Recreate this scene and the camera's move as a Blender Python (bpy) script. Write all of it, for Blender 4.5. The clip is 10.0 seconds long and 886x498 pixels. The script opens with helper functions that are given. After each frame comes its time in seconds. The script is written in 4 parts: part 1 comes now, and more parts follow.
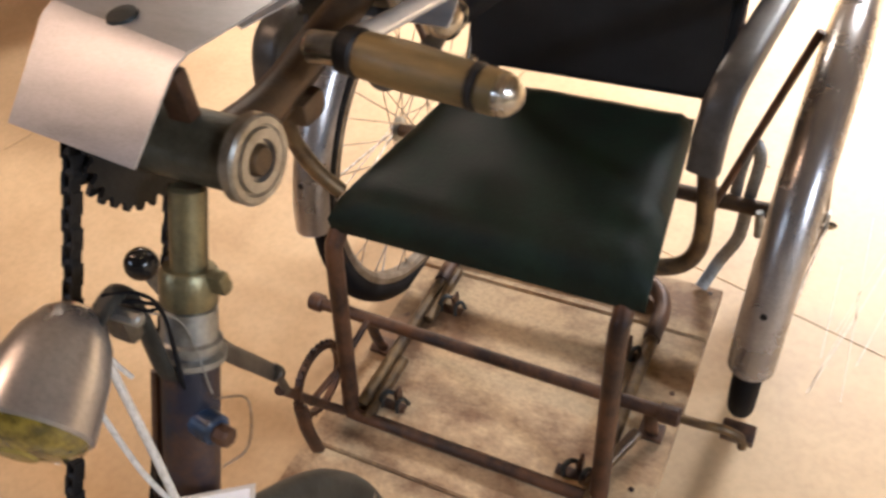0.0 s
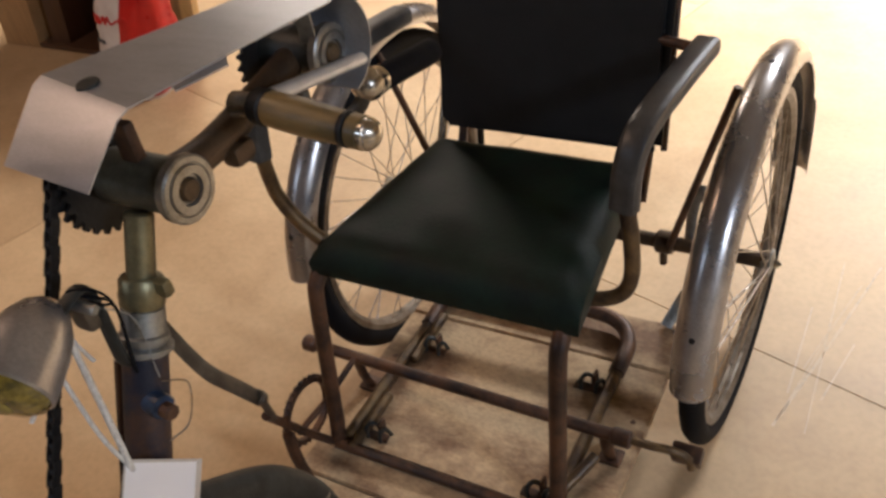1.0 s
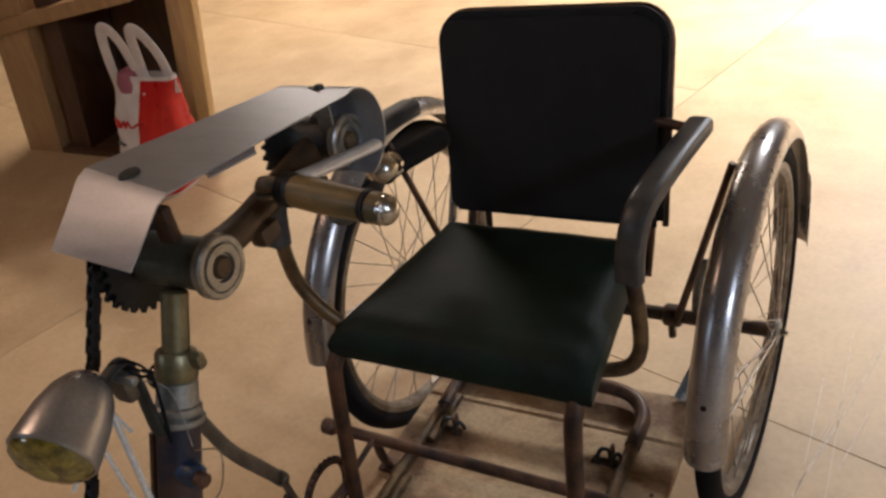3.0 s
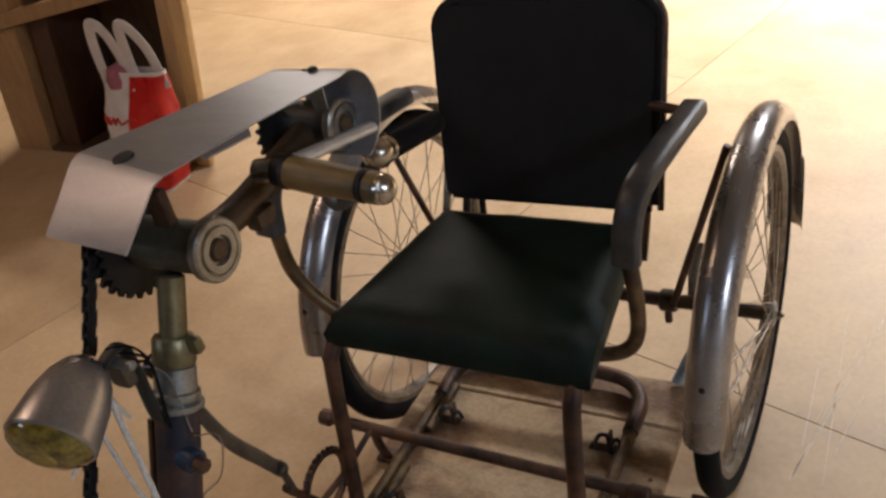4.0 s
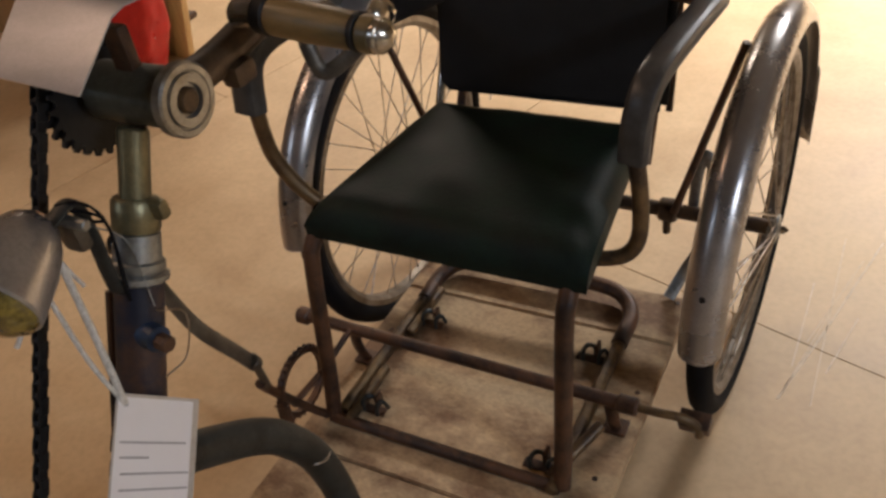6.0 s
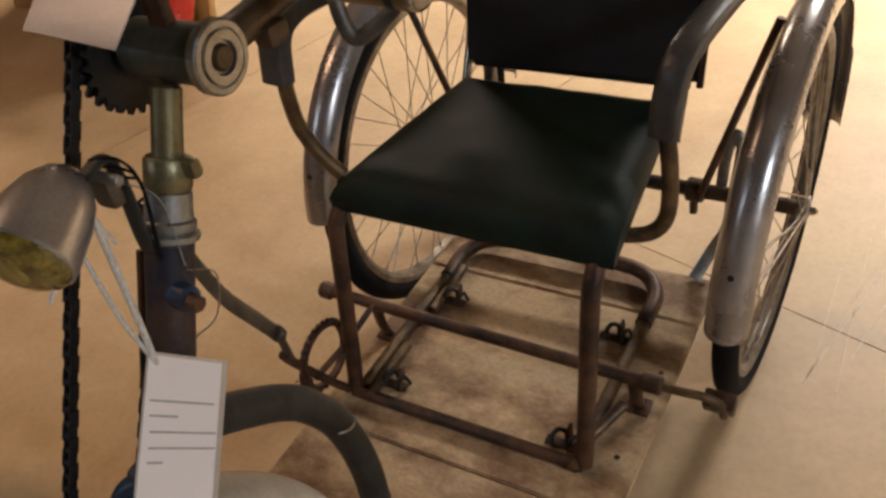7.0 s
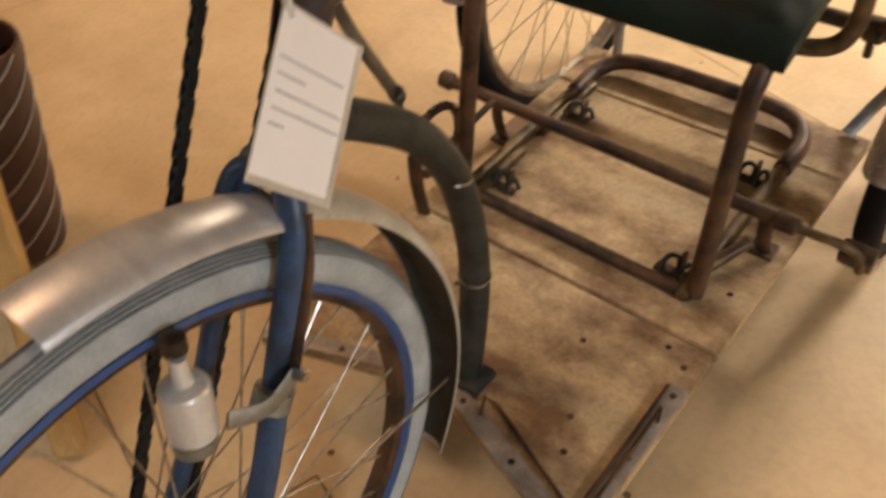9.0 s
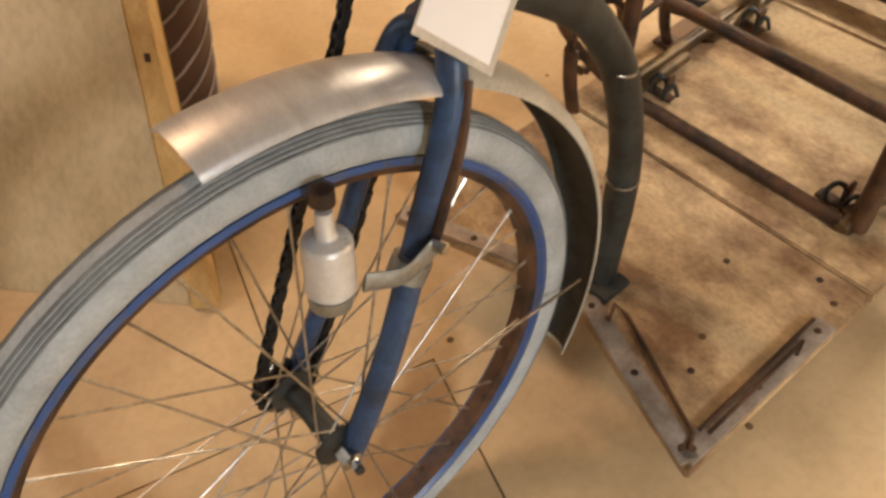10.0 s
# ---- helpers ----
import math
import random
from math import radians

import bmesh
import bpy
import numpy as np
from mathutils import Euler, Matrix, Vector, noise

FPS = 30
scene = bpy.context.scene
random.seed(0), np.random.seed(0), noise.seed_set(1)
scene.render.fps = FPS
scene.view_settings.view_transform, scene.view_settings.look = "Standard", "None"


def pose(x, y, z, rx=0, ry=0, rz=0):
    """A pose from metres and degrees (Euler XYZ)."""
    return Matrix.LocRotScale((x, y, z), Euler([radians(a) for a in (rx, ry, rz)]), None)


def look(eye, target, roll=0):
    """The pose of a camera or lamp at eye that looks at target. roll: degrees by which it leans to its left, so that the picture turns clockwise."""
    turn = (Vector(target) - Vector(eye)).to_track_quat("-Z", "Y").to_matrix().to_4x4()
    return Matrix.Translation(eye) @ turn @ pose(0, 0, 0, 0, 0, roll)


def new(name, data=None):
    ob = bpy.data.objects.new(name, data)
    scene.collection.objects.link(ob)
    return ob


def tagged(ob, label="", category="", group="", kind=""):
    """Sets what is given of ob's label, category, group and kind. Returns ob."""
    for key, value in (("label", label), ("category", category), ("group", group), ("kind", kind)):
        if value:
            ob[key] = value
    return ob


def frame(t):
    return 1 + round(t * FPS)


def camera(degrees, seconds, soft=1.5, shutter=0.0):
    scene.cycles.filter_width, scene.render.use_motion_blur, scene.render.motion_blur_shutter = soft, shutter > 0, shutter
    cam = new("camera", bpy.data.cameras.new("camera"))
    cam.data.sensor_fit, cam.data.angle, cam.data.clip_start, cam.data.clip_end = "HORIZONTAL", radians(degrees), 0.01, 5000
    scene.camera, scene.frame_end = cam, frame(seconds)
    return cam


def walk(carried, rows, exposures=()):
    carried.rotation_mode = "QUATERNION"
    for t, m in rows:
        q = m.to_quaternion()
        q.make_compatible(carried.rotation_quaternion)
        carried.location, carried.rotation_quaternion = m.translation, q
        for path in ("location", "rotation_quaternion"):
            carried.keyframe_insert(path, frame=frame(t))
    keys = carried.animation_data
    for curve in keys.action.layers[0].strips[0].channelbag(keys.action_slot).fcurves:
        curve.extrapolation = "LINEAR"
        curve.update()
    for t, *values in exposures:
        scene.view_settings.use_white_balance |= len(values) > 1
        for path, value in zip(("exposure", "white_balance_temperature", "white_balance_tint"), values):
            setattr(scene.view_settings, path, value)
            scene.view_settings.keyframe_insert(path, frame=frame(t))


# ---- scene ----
cam = camera(55.4, 10.0, soft=2.8, shutter=0.5)
PATH = [
    (0, (0.301, -1.198, 1.346), (-0.462, 0.046, -0.022), -8.1),
    (0.5, (0.418, -1.233, 1.367), (-0.403, 0.042, 0.063), -9.3),
    (1, (0.494, -1.269, 1.392), (-0.409, 0.031, 0.168), -11.2),
    (1.5, (0.508, -1.308, 1.406), (-0.448, 0.03, 0.268), -12.0),
    (2, (0.508, -1.317, 1.411), (-0.447, 0.071, 0.334), -11.7),
    (3.5, (0.522, -1.321, 1.4), (-0.433, 0.095, 0.359), -13.0),
    (4, (0.513, -1.326, 1.392), (-0.426, 0.089, 0.337), -13.2),
    (4.5, (0.506, -1.328, 1.384), (-0.398, 0.116, 0.336), -12.1),
    (5, (0.492, -1.318, 1.361), (-0.409, 0.093, 0.266), -11.7),
    (5.5, (0.476, -1.302, 1.324), (-0.359, 0.076, 0.14), -10.3),
    (6, (0.465, -1.296, 1.311), (-0.409, 0.03, 0.096), -10.4),
    (7.5, (0.451, -1.323, 1.269), (-0.463, -0.042, 0.034), -10.1),
    (8, (0.446, -1.337, 1.228), (-0.489, -0.085, -0.021), -9.2),
    (8.5, (0.436, -1.346, 1.18), (-0.502, -0.206, -0.169), -8.9),
    (9, (0.411, -1.37, 1.137), (-0.569, -0.364, -0.287), -6.7),
    (9.5, (0.396, -1.382, 1.114), (-0.657, -0.578, -0.384), -8.1),
    (10, (0.393, -1.389, 1.1), (-0.69, -0.705, -0.436), -9.7),
]
EXPOSURES = [(0, 0.84, 5650, 14), (0.5, 0.41, 5650, 14), (1.5, -0.08, 5600, 13), (4, -0.40, 5550, 14), (6, -0.32, 5850, 14), (7.5, -0.14, 6200, 14), (8, -0.03, 6300, 14), (8.5, 0.15, 6750, 13), (9, 0.38, 6850, 13), (9.5, 0.66, 6900, 12), (10, 0.86, 6900, 11)]
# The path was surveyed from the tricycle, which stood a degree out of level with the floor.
LEVEL = pose(0, 0, 0.017, -0.5, -1.0, 0)
walk(cam, [(t, LEVEL @ look(eye, target, roll)) for t, eye, target, roll in PATH], EXPOSURES)

# ---- light ----
world = bpy.data.worlds.new("room_air")
scene.world = world
world.use_nodes = True
world.node_tree.nodes["Background"].inputs[0].default_value = (1.0, 0.86, 0.68, 1)
world.node_tree.nodes["Background"].inputs[1].default_value = 0.13
# Unseen lights added for brightness; the first is narrowed to dim the near floor.
ADDED_LAMPS = [  # x, y, watts, beam spread in degrees, colour
    (0.9, 3.4, 320, 135, (1.0, 0.92, 0.80)),
    (-2.9, 3.1, 112, 160, (1.0, 0.80, 0.58)),
    (4.1, -1.9, 145, 180, (0.86, 0.93, 1.0)),
    (-1.9, -1.0, 16, 180, (1.0, 0.60, 0.34)),
    (-2.3, -3.4, 20, 170, (0.78, 0.89, 1.0)),
]
CEILING = 2.75
for lx, ly, watts, spread, colour in ADDED_LAMPS:
    d = bpy.data.lights.new("added_ceiling_light", "AREA")
    d.shape, d.size, d.size_y, d.energy, d.color = "RECTANGLE", 1.2, 0.3, watts, colour
    d.spread = radians(spread)
    o = new("added_ceiling_light", d)
    o.location = (lx, ly, CEILING - 0.09)


# ---- materials ----
def mat(name, a, b=None, rough=0.5, metal=0.0, scale=20.0, bump=0.1, fine=200.0, stretch=(1, 1, 1), lo=0.35, hi=0.65, coat=0.0, spread=0.0, grain=0.35):
    """Two colours mixed by coarse noise, with fine noise in the roughness and the relief."""
    b = b or tuple(c * 0.75 for c in a)
    m = bpy.data.materials.new(name)
    m.use_nodes = True
    nt = m.node_tree
    p = nt.nodes["Principled BSDF"]
    tc = nt.nodes.new("ShaderNodeTexCoord")
    mp = nt.nodes.new("ShaderNodeMapping")
    mp.inputs["Scale"].default_value = stretch
    nt.links.new(tc.outputs["Object"], mp.inputs["Vector"])
    n1 = nt.nodes.new("ShaderNodeTexNoise")
    n1.inputs["Scale"].default_value, n1.inputs["Detail"].default_value, n1.inputs["Roughness"].default_value = scale, 6, 0.65
    n2 = nt.nodes.new("ShaderNodeTexNoise")
    n2.inputs["Scale"].default_value, n2.inputs["Detail"].default_value = fine, 3
    vec = mp.outputs[0]
    if spread:
        oi = nt.nodes.new("ShaderNodeObjectInfo")
        ad = nt.nodes.new("ShaderNodeVectorMath")
        sc = nt.nodes.new("ShaderNodeMath")
        sc.operation = "MULTIPLY"
        sc.inputs[1].default_value = 37.0
        nt.links.new(oi.outputs["Random"], sc.inputs[0])
        nt.links.new(mp.outputs[0], ad.inputs[0])
        nt.links.new(sc.outputs[0], ad.inputs[1])
        vec = ad.outputs[0]
    for n in (n1, n2):
        nt.links.new(vec, n.inputs["Vector"])
    r = nt.nodes.new("ShaderNodeValToRGB")
    r.color_ramp.elements[0].position, r.color_ramp.elements[0].color = lo, (*b, 1)
    r.color_ramp.elements[1].position, r.color_ramp.elements[1].color = hi, (*a, 1)
    nt.links.new(n1.outputs[0], r.inputs[0])
    mix = nt.nodes.new("ShaderNodeMix")
    mix.data_type, mix.blend_type = "RGBA", "MULTIPLY"
    mix.inputs[0].default_value = grain
    g = nt.nodes.new("ShaderNodeValToRGB")
    g.color_ramp.elements[0].position, g.color_ramp.elements[0].color = 0.3, (0.55, 0.55, 0.55, 1)
    g.color_ramp.elements[1].position = 0.6
    nt.links.new(n2.outputs[0], g.inputs[0])
    nt.links.new(r.outputs[0], mix.inputs[6])
    nt.links.new(g.outputs[0], mix.inputs[7])
    nt.links.new(mix.outputs[2], p.inputs["Base Color"])
    mr = nt.nodes.new("ShaderNodeMapRange")
    mr.inputs[3].default_value, mr.inputs[4].default_value = max(rough - 0.12, 0.03), min(rough + 0.12, 1)
    nt.links.new(n1.outputs[0], mr.inputs[0])
    nt.links.new(mr.outputs[0], p.inputs["Roughness"])
    p.inputs["Metallic"].default_value = metal
    p.inputs["Coat Weight"].default_value = coat
    if bump:
        bn = nt.nodes.new("ShaderNodeBump")
        bn.inputs["Strength"].default_value, bn.inputs["Distance"].default_value = bump, 0.002
        nt.links.new(n2.outputs[0], bn.inputs["Height"])
        nt.links.new(bn.outputs[0], p.inputs["Normal"])
    return m


M_FLOOR = mat("floor_sheet_tan", (0.63, 0.455, 0.255), (0.50, 0.34, 0.18), rough=0.55, scale=3.2, fine=70, bump=0.03, spread=1, grain=0.2)
M_SCRATCH = mat("pale_scratch", (0.70, 0.555, 0.38), rough=0.6, scale=60, lo=0.4, hi=0.5)
M_SEAM = mat("floor_seam_dark", (0.22, 0.13, 0.06), rough=0.9, scale=5)
# Assumed tones of the unseen walls and ceiling, dark for less bounce light.
M_WALL = mat("unseen_wall_cream", (0.38, 0.32, 0.24), (0.34, 0.285, 0.21), rough=0.8, scale=3, bump=0.1)
M_CEIL = mat("ceiling_grey", (0.26, 0.25, 0.23), rough=0.9, scale=2, bump=0.05)
M_VINYL = mat("dark_green_vinyl", (0.008, 0.021, 0.0135), (0.004, 0.008, 0.006), rough=0.58, scale=14, fine=150, bump=0.3)
M_RUST = mat("rusty_brown_tube", (0.125, 0.058, 0.027), (0.024, 0.013, 0.010), rough=0.46, metal=0.2, lo=0.38, hi=0.62, scale=17, fine=320, bump=0.3)
M_OCHRE = mat("worn_ochre_tube", (0.18, 0.115, 0.05), (0.045, 0.028, 0.018), rough=0.42, metal=0.4, lo=0.38, hi=0.6, scale=17, fine=300, bump=0.15)
M_OLIVE = mat("olive_brass_tube", (0.30, 0.27, 0.15), (0.15, 0.13, 0.075), rough=0.38, metal=0.7, scale=25, fine=300, bump=0.15)
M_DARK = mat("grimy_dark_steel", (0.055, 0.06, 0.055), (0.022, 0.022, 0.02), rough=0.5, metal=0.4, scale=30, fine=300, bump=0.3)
M_ARM = mat("worn_black_pad", (0.075, 0.075, 0.072), (0.035, 0.034, 0.034), rough=0.36, scale=26, fine=300, bump=0.12)
M_BLACK = mat("black_greasy_chain", (0.018, 0.017, 0.016), (0.008, 0.007, 0.007), rough=0.55, metal=0.3, scale=60, bump=0.3)
M_RUBBER = mat("black_rubber", (0.008, 0.008, 0.010), (0.004, 0.004, 0.005), rough=0.8, scale=30, bump=0.2)
M_GREYTYRE = mat("grey_rubber_tyre", (0.48, 0.52, 0.54), (0.34, 0.37, 0.38), rough=0.75, scale=18, fine=260, bump=0.25)
M_CHROME = mat("worn_chrome", (0.62, 0.60, 0.56), (0.38, 0.34, 0.28), rough=0.2, metal=1.0, scale=40, fine=400, bump=0.05)
M_RIM = mat("tarnished_rim", (0.30, 0.28, 0.25), (0.14, 0.115, 0.09), rough=0.42, metal=0.85, scale=30, fine=300, bump=0.1)
M_BACK = mat("black_vinyl", (0.015, 0.0165, 0.0175), (0.009, 0.0095, 0.0105), rough=0.55, scale=12, fine=420, bump=0.16)
M_FENDER = mat("tarnished_steel_fender", (0.47, 0.46, 0.46), (0.30, 0.28, 0.27), rough=0.28, metal=0.75, scale=9, fine=300, bump=0.04, stretch=(1, 1, 1))
M_DYN = mat("dull_silver_casing", (0.78, 0.78, 0.78), (0.68, 0.67, 0.66), rough=0.32, metal=0.45, scale=50, bump=0.05, grain=0.1)
M_ALU = mat("brushed_aluminium_sheet", (0.68, 0.685, 0.70), (0.55, 0.555, 0.57), rough=0.36, metal=0.5, scale=12, fine=240, bump=0.05, stretch=(1, 6, 1))
M_COVER = mat("dull_aluminium_cover", (0.49, 0.505, 0.54), (0.41, 0.425, 0.455), rough=0.38, metal=0.6, scale=12, fine=240, bump=0.05, stretch=(1, 6, 1))
# Darker grey than the tyre, so that the tread ribs stand out.
M_TREAD = mat("darker_grey_tread", (0.22, 0.23, 0.23), (0.14, 0.145, 0.145), rough=0.8, scale=30, fine=260, bump=0.2)
M_STEM = mat("dark_brown_stem", (0.10, 0.062, 0.032), (0.035, 0.022, 0.016), rough=0.42, metal=0.35, scale=22, fine=300, bump=0.2)
M_SHELL = mat("olive_grey_shell", (0.105, 0.108, 0.082), (0.045, 0.045, 0.036), rough=0.45, metal=0.35, scale=24, fine=280, bump=0.25)
M_CUP = mat("dull_nickel_cup", (0.46, 0.45, 0.42), (0.27, 0.255, 0.22), rough=0.34, metal=0.85, scale=36, fine=300, bump=0.08)
M_BRACE = mat("grey_brown_flat_steel", (0.15, 0.13, 0.10), (0.06, 0.05, 0.038), rough=0.42, metal=0.5, scale=24, fine=300, bump=0.2)
M_KNOB = mat("glossy_black_knob", (0.008, 0.008, 0.009), (0.006, 0.006, 0.007), rough=0.15, scale=20, bump=0.0)
M_ZINC = mat("dull_zinc", (0.42, 0.43, 0.42), (0.26, 0.27, 0.26), rough=0.45, metal=0.9, scale=40, bump=0.15)
M_STEEL = mat("spoke_steel", (0.6, 0.57, 0.52), (0.32, 0.27, 0.22), rough=0.35, metal=1.0, scale=60, bump=0.05)
M_BLUE = mat("chipped_blue_paint", (0.040, 0.085, 0.185), (0.020, 0.032, 0.055), rough=0.4, metal=0.1, scale=22, lo=0.35, hi=0.6, bump=0.2)
M_HEAD = mat("worn_navy_and_rust", (0.085, 0.045, 0.03), (0.018, 0.022, 0.042), rough=0.45, metal=0.2, scale=24, lo=0.4, hi=0.58, bump=0.2)
M_BLUERIM = mat("blue_painted_rim", (0.030, 0.085, 0.26), (0.09, 0.10, 0.13), rough=0.4, scale=40, lo=0.3, hi=0.5)
M_WHITEGUARD = mat("faded_white_paint", (0.55, 0.52, 0.44), (0.42, 0.38, 0.30), rough=0.5, scale=10, bump=0.1)
M_PLANK = mat("worn_pine_plank", (0.57, 0.405, 0.225), (0.21, 0.115, 0.055), rough=0.65, scale=7, fine=190, bump=0.35, stretch=(0.65, 1.0, 1), lo=0.40, hi=0.57, spread=1, grain=0.5)
M_STRIP = mat("grey_edge_strip", (0.42, 0.37, 0.33), (0.24, 0.19, 0.155), metal=0.35, rough=0.42, scale=30, bump=0.2)
M_HORN = mat("amber_horn_grip", (0.31, 0.20, 0.07), (0.12, 0.095, 0.04), rough=0.45, scale=26, fine=120, bump=0.05, stretch=(0.3, 1, 1), coat=0.05)
M_LENS = mat("yellowed_lens", (0.30, 0.22, 0.035), (0.10, 0.075, 0.012), rough=0.1, scale=55, bump=0.0, coat=0.6, lo=0.42, hi=0.58)
M_BULB = mat("bright_reflector", (0.5, 0.42, 0.14), (0.4, 0.32, 0.08), rough=0.15, metal=0.5, scale=40, bump=0)
M_PAPER = mat("white_laminated_paper", (0.90, 0.90, 0.92), (0.87, 0.87, 0.90), rough=0.3, scale=10, bump=0.0, grain=0.02)
M_FILM = mat("clear_lamination_edge", (0.62, 0.58, 0.52), rough=0.15, scale=10, bump=0.0)
M_INK = mat("grey_print", (0.46, 0.46, 0.50), rough=0.6, scale=50, bump=0)
M_PRINT = mat("dark_grey_print", (0.09, 0.085, 0.085), rough=0.5, scale=50, bump=0)
M_STRING = mat("white_cotton_string", (0.88, 0.86, 0.80), (0.6, 0.57, 0.5), rough=0.9, scale=300, bump=0.3)
M_PINE = mat("varnished_pine", (0.66, 0.44, 0.18), (0.52, 0.32, 0.12), rough=0.4, scale=9, fine=70, bump=0.08, stretch=(6, 6, 0.5))
M_OAK = mat("oak_veneer_board", (0.50, 0.32, 0.145), (0.38, 0.23, 0.10), rough=0.45, scale=7, fine=70, bump=0.08, stretch=(5, 5, 0.6))
# Brown wood darkened for the cabinet's shaded inside; also used for knots.
M_SHADED_WOOD_KNOT = mat("shaded_inside_and_knot_brown", (0.11, 0.056, 0.03), (0.065, 0.033, 0.018), rough=0.5, scale=7, fine=80, stretch=(5, 5, 0.7))
M_BAGWHITE = mat("white_plastic_film", (0.74, 0.71, 0.68), (0.62, 0.57, 0.54), rough=0.35, scale=14, bump=0.1, grain=0.1)
M_BAGRED = mat("red_plastic_film", (0.62, 0.02, 0.012), (0.48, 0.012, 0.01), rough=0.3, scale=14, bump=0.1)
M_PINK = mat("pink_cloth", (0.38, 0.13, 0.17), rough=0.8, scale=30)
M_BROWN = mat("dark_brown_card", (0.085, 0.04, 0.026), (0.06, 0.028, 0.02), rough=0.45, scale=14)
M_LINE = mat("pale_spiral_line", (0.40, 0.33, 0.28), rough=0.5, scale=20)
M_PANEL = mat("beige_fibre_panel", (0.62, 0.49, 0.30), (0.45, 0.34, 0.19), rough=0.5, scale=3.5, fine=50, bump=0.1, stretch=(1.6, 1.6, 0.5))
M_GLOW = bpy.data.materials.new("lamp_tube_glow")
M_GLOW.use_nodes = True
M_GLOW.node_tree.nodes["Principled BSDF"].inputs["Emission Color"].default_value = (1, 0.85, 0.65, 1)
M_GLOW.node_tree.nodes["Principled BSDF"].inputs["Emission Strength"].default_value = 6.0


for m, level in ((M_VINYL, 0.24), (M_BACK, 0.3), (M_RUBBER, 0.15)):
    m.node_tree.nodes["Principled BSDF"].inputs["Specular IOR Level"].default_value = level


# ---- shape helpers ----
def empty_thing(name, loc, label, category, group=""):
    e = new(name)
    e.location = loc
    e.empty_display_size = 0.05
    return tagged(e, label, category, group)


def part(name, bm, material, parent=None, label="", sharp=40):
    for f in bm.faces:
        f.smooth = True
    lim = radians(sharp)
    for e in bm.edges:
        if len(e.link_faces) == 2 and e.calc_face_angle(0) > lim:
            e.smooth = False
    me = bpy.data.meshes.new(name)
    bm.to_mesh(me)
    bm.free()
    me.materials.append(material)
    return attach(name, me, parent, label)


def attach(name, me, parent=None, label="", m=None):
    ob = new(name, me)
    if m is not None:
        ob.matrix_basis = m
    if parent:
        ob.parent = parent
        if not parent.parent:
            ob.matrix_parent_inverse = Matrix.Translation(-parent.location)
    return tagged(ob, label)


def box(c, s, bevel=0.004, m=None, bm=None):
    own = bmesh.new()
    bmesh.ops.create_cube(own, size=1)
    bmesh.ops.scale(own, vec=s, verts=own.verts)
    if bevel:
        bmesh.ops.bevel(own, geom=own.edges[:], offset=min(bevel, min(s) * 0.4), segments=2, affect="EDGES", profile=0.6)
    bmesh.ops.transform(own, matrix=Matrix.Translation(c) @ (m or Matrix()), verts=own.verts)
    return merge(bm, own)


def merge(bm, own):
    if bm is None:
        return own
    me = bpy.data.meshes.new("t")
    own.to_mesh(me)
    own.free()
    bm.from_mesh(me)
    bpy.data.meshes.remove(me)
    return bm


def lathe(p, axis, prof, n=24, bm=None):
    """Turns (distance along the axis, radius) about the axis from p."""
    own = bmesh.new()
    q = Vector((0, 0, 1)).rotation_difference(Vector(axis).normalized()).to_matrix().to_4x4()
    rings = []
    for h, r in prof:
        if r < 1e-6:
            rings.append([own.verts.new((0, 0, h))])
        else:
            rings.append([own.verts.new((r * math.cos(k * math.tau / n), r * math.sin(k * math.tau / n), h)) for k in range(n)])
    for a, b in zip(rings, rings[1:]):
        for k in range(n):
            l = (k + 1) % n
            if len(a) == 1 and len(b) == 1:
                continue
            if len(a) == 1:
                own.faces.new((a[0], b[k], b[l]))
            elif len(b) == 1:
                own.faces.new((a[k], b[0], a[l]))
            else:
                own.faces.new((a[k], b[k], b[l], a[l]))
    for ring in (rings[0], rings[-1]):
        if len(ring) > 2:
            own.faces.new(ring)
    bmesh.ops.recalc_face_normals(own, faces=own.faces[:])
    bmesh.ops.transform(own, matrix=Matrix.Translation(p) @ q, verts=own.verts)
    return merge(bm, own)


def rod(a, b, r, r2=None, n=14, bm=None):
    a, b = Vector(a), Vector(b)
    h = (b - a).length
    r2 = r if r2 is None else r2
    e = min(r, r2) * 0.2
    return lathe(a, b - a, [(0, r - e), (e, r), (h - e, r2), (h, r2 - e)], n, bm)


def curve_points(pts, steps=8):
    """A smooth line through the points."""
    p = [Vector(q) for q in pts]
    p = [p[0] * 2 - p[1]] + p + [p[-1] * 2 - p[-2]]
    out = []
    for i in range(1, len(p) - 2):
        for k in range(steps):
            t = k / steps
            a, b, c, d = p[i - 1:i + 3]
            out.append(0.5 * (2 * b + (c - a) * t + (2 * a - 5 * b + 4 * c - d) * t * t + (3 * b - a - 3 * c + d) * t ** 3))
    return out + [p[-2]]


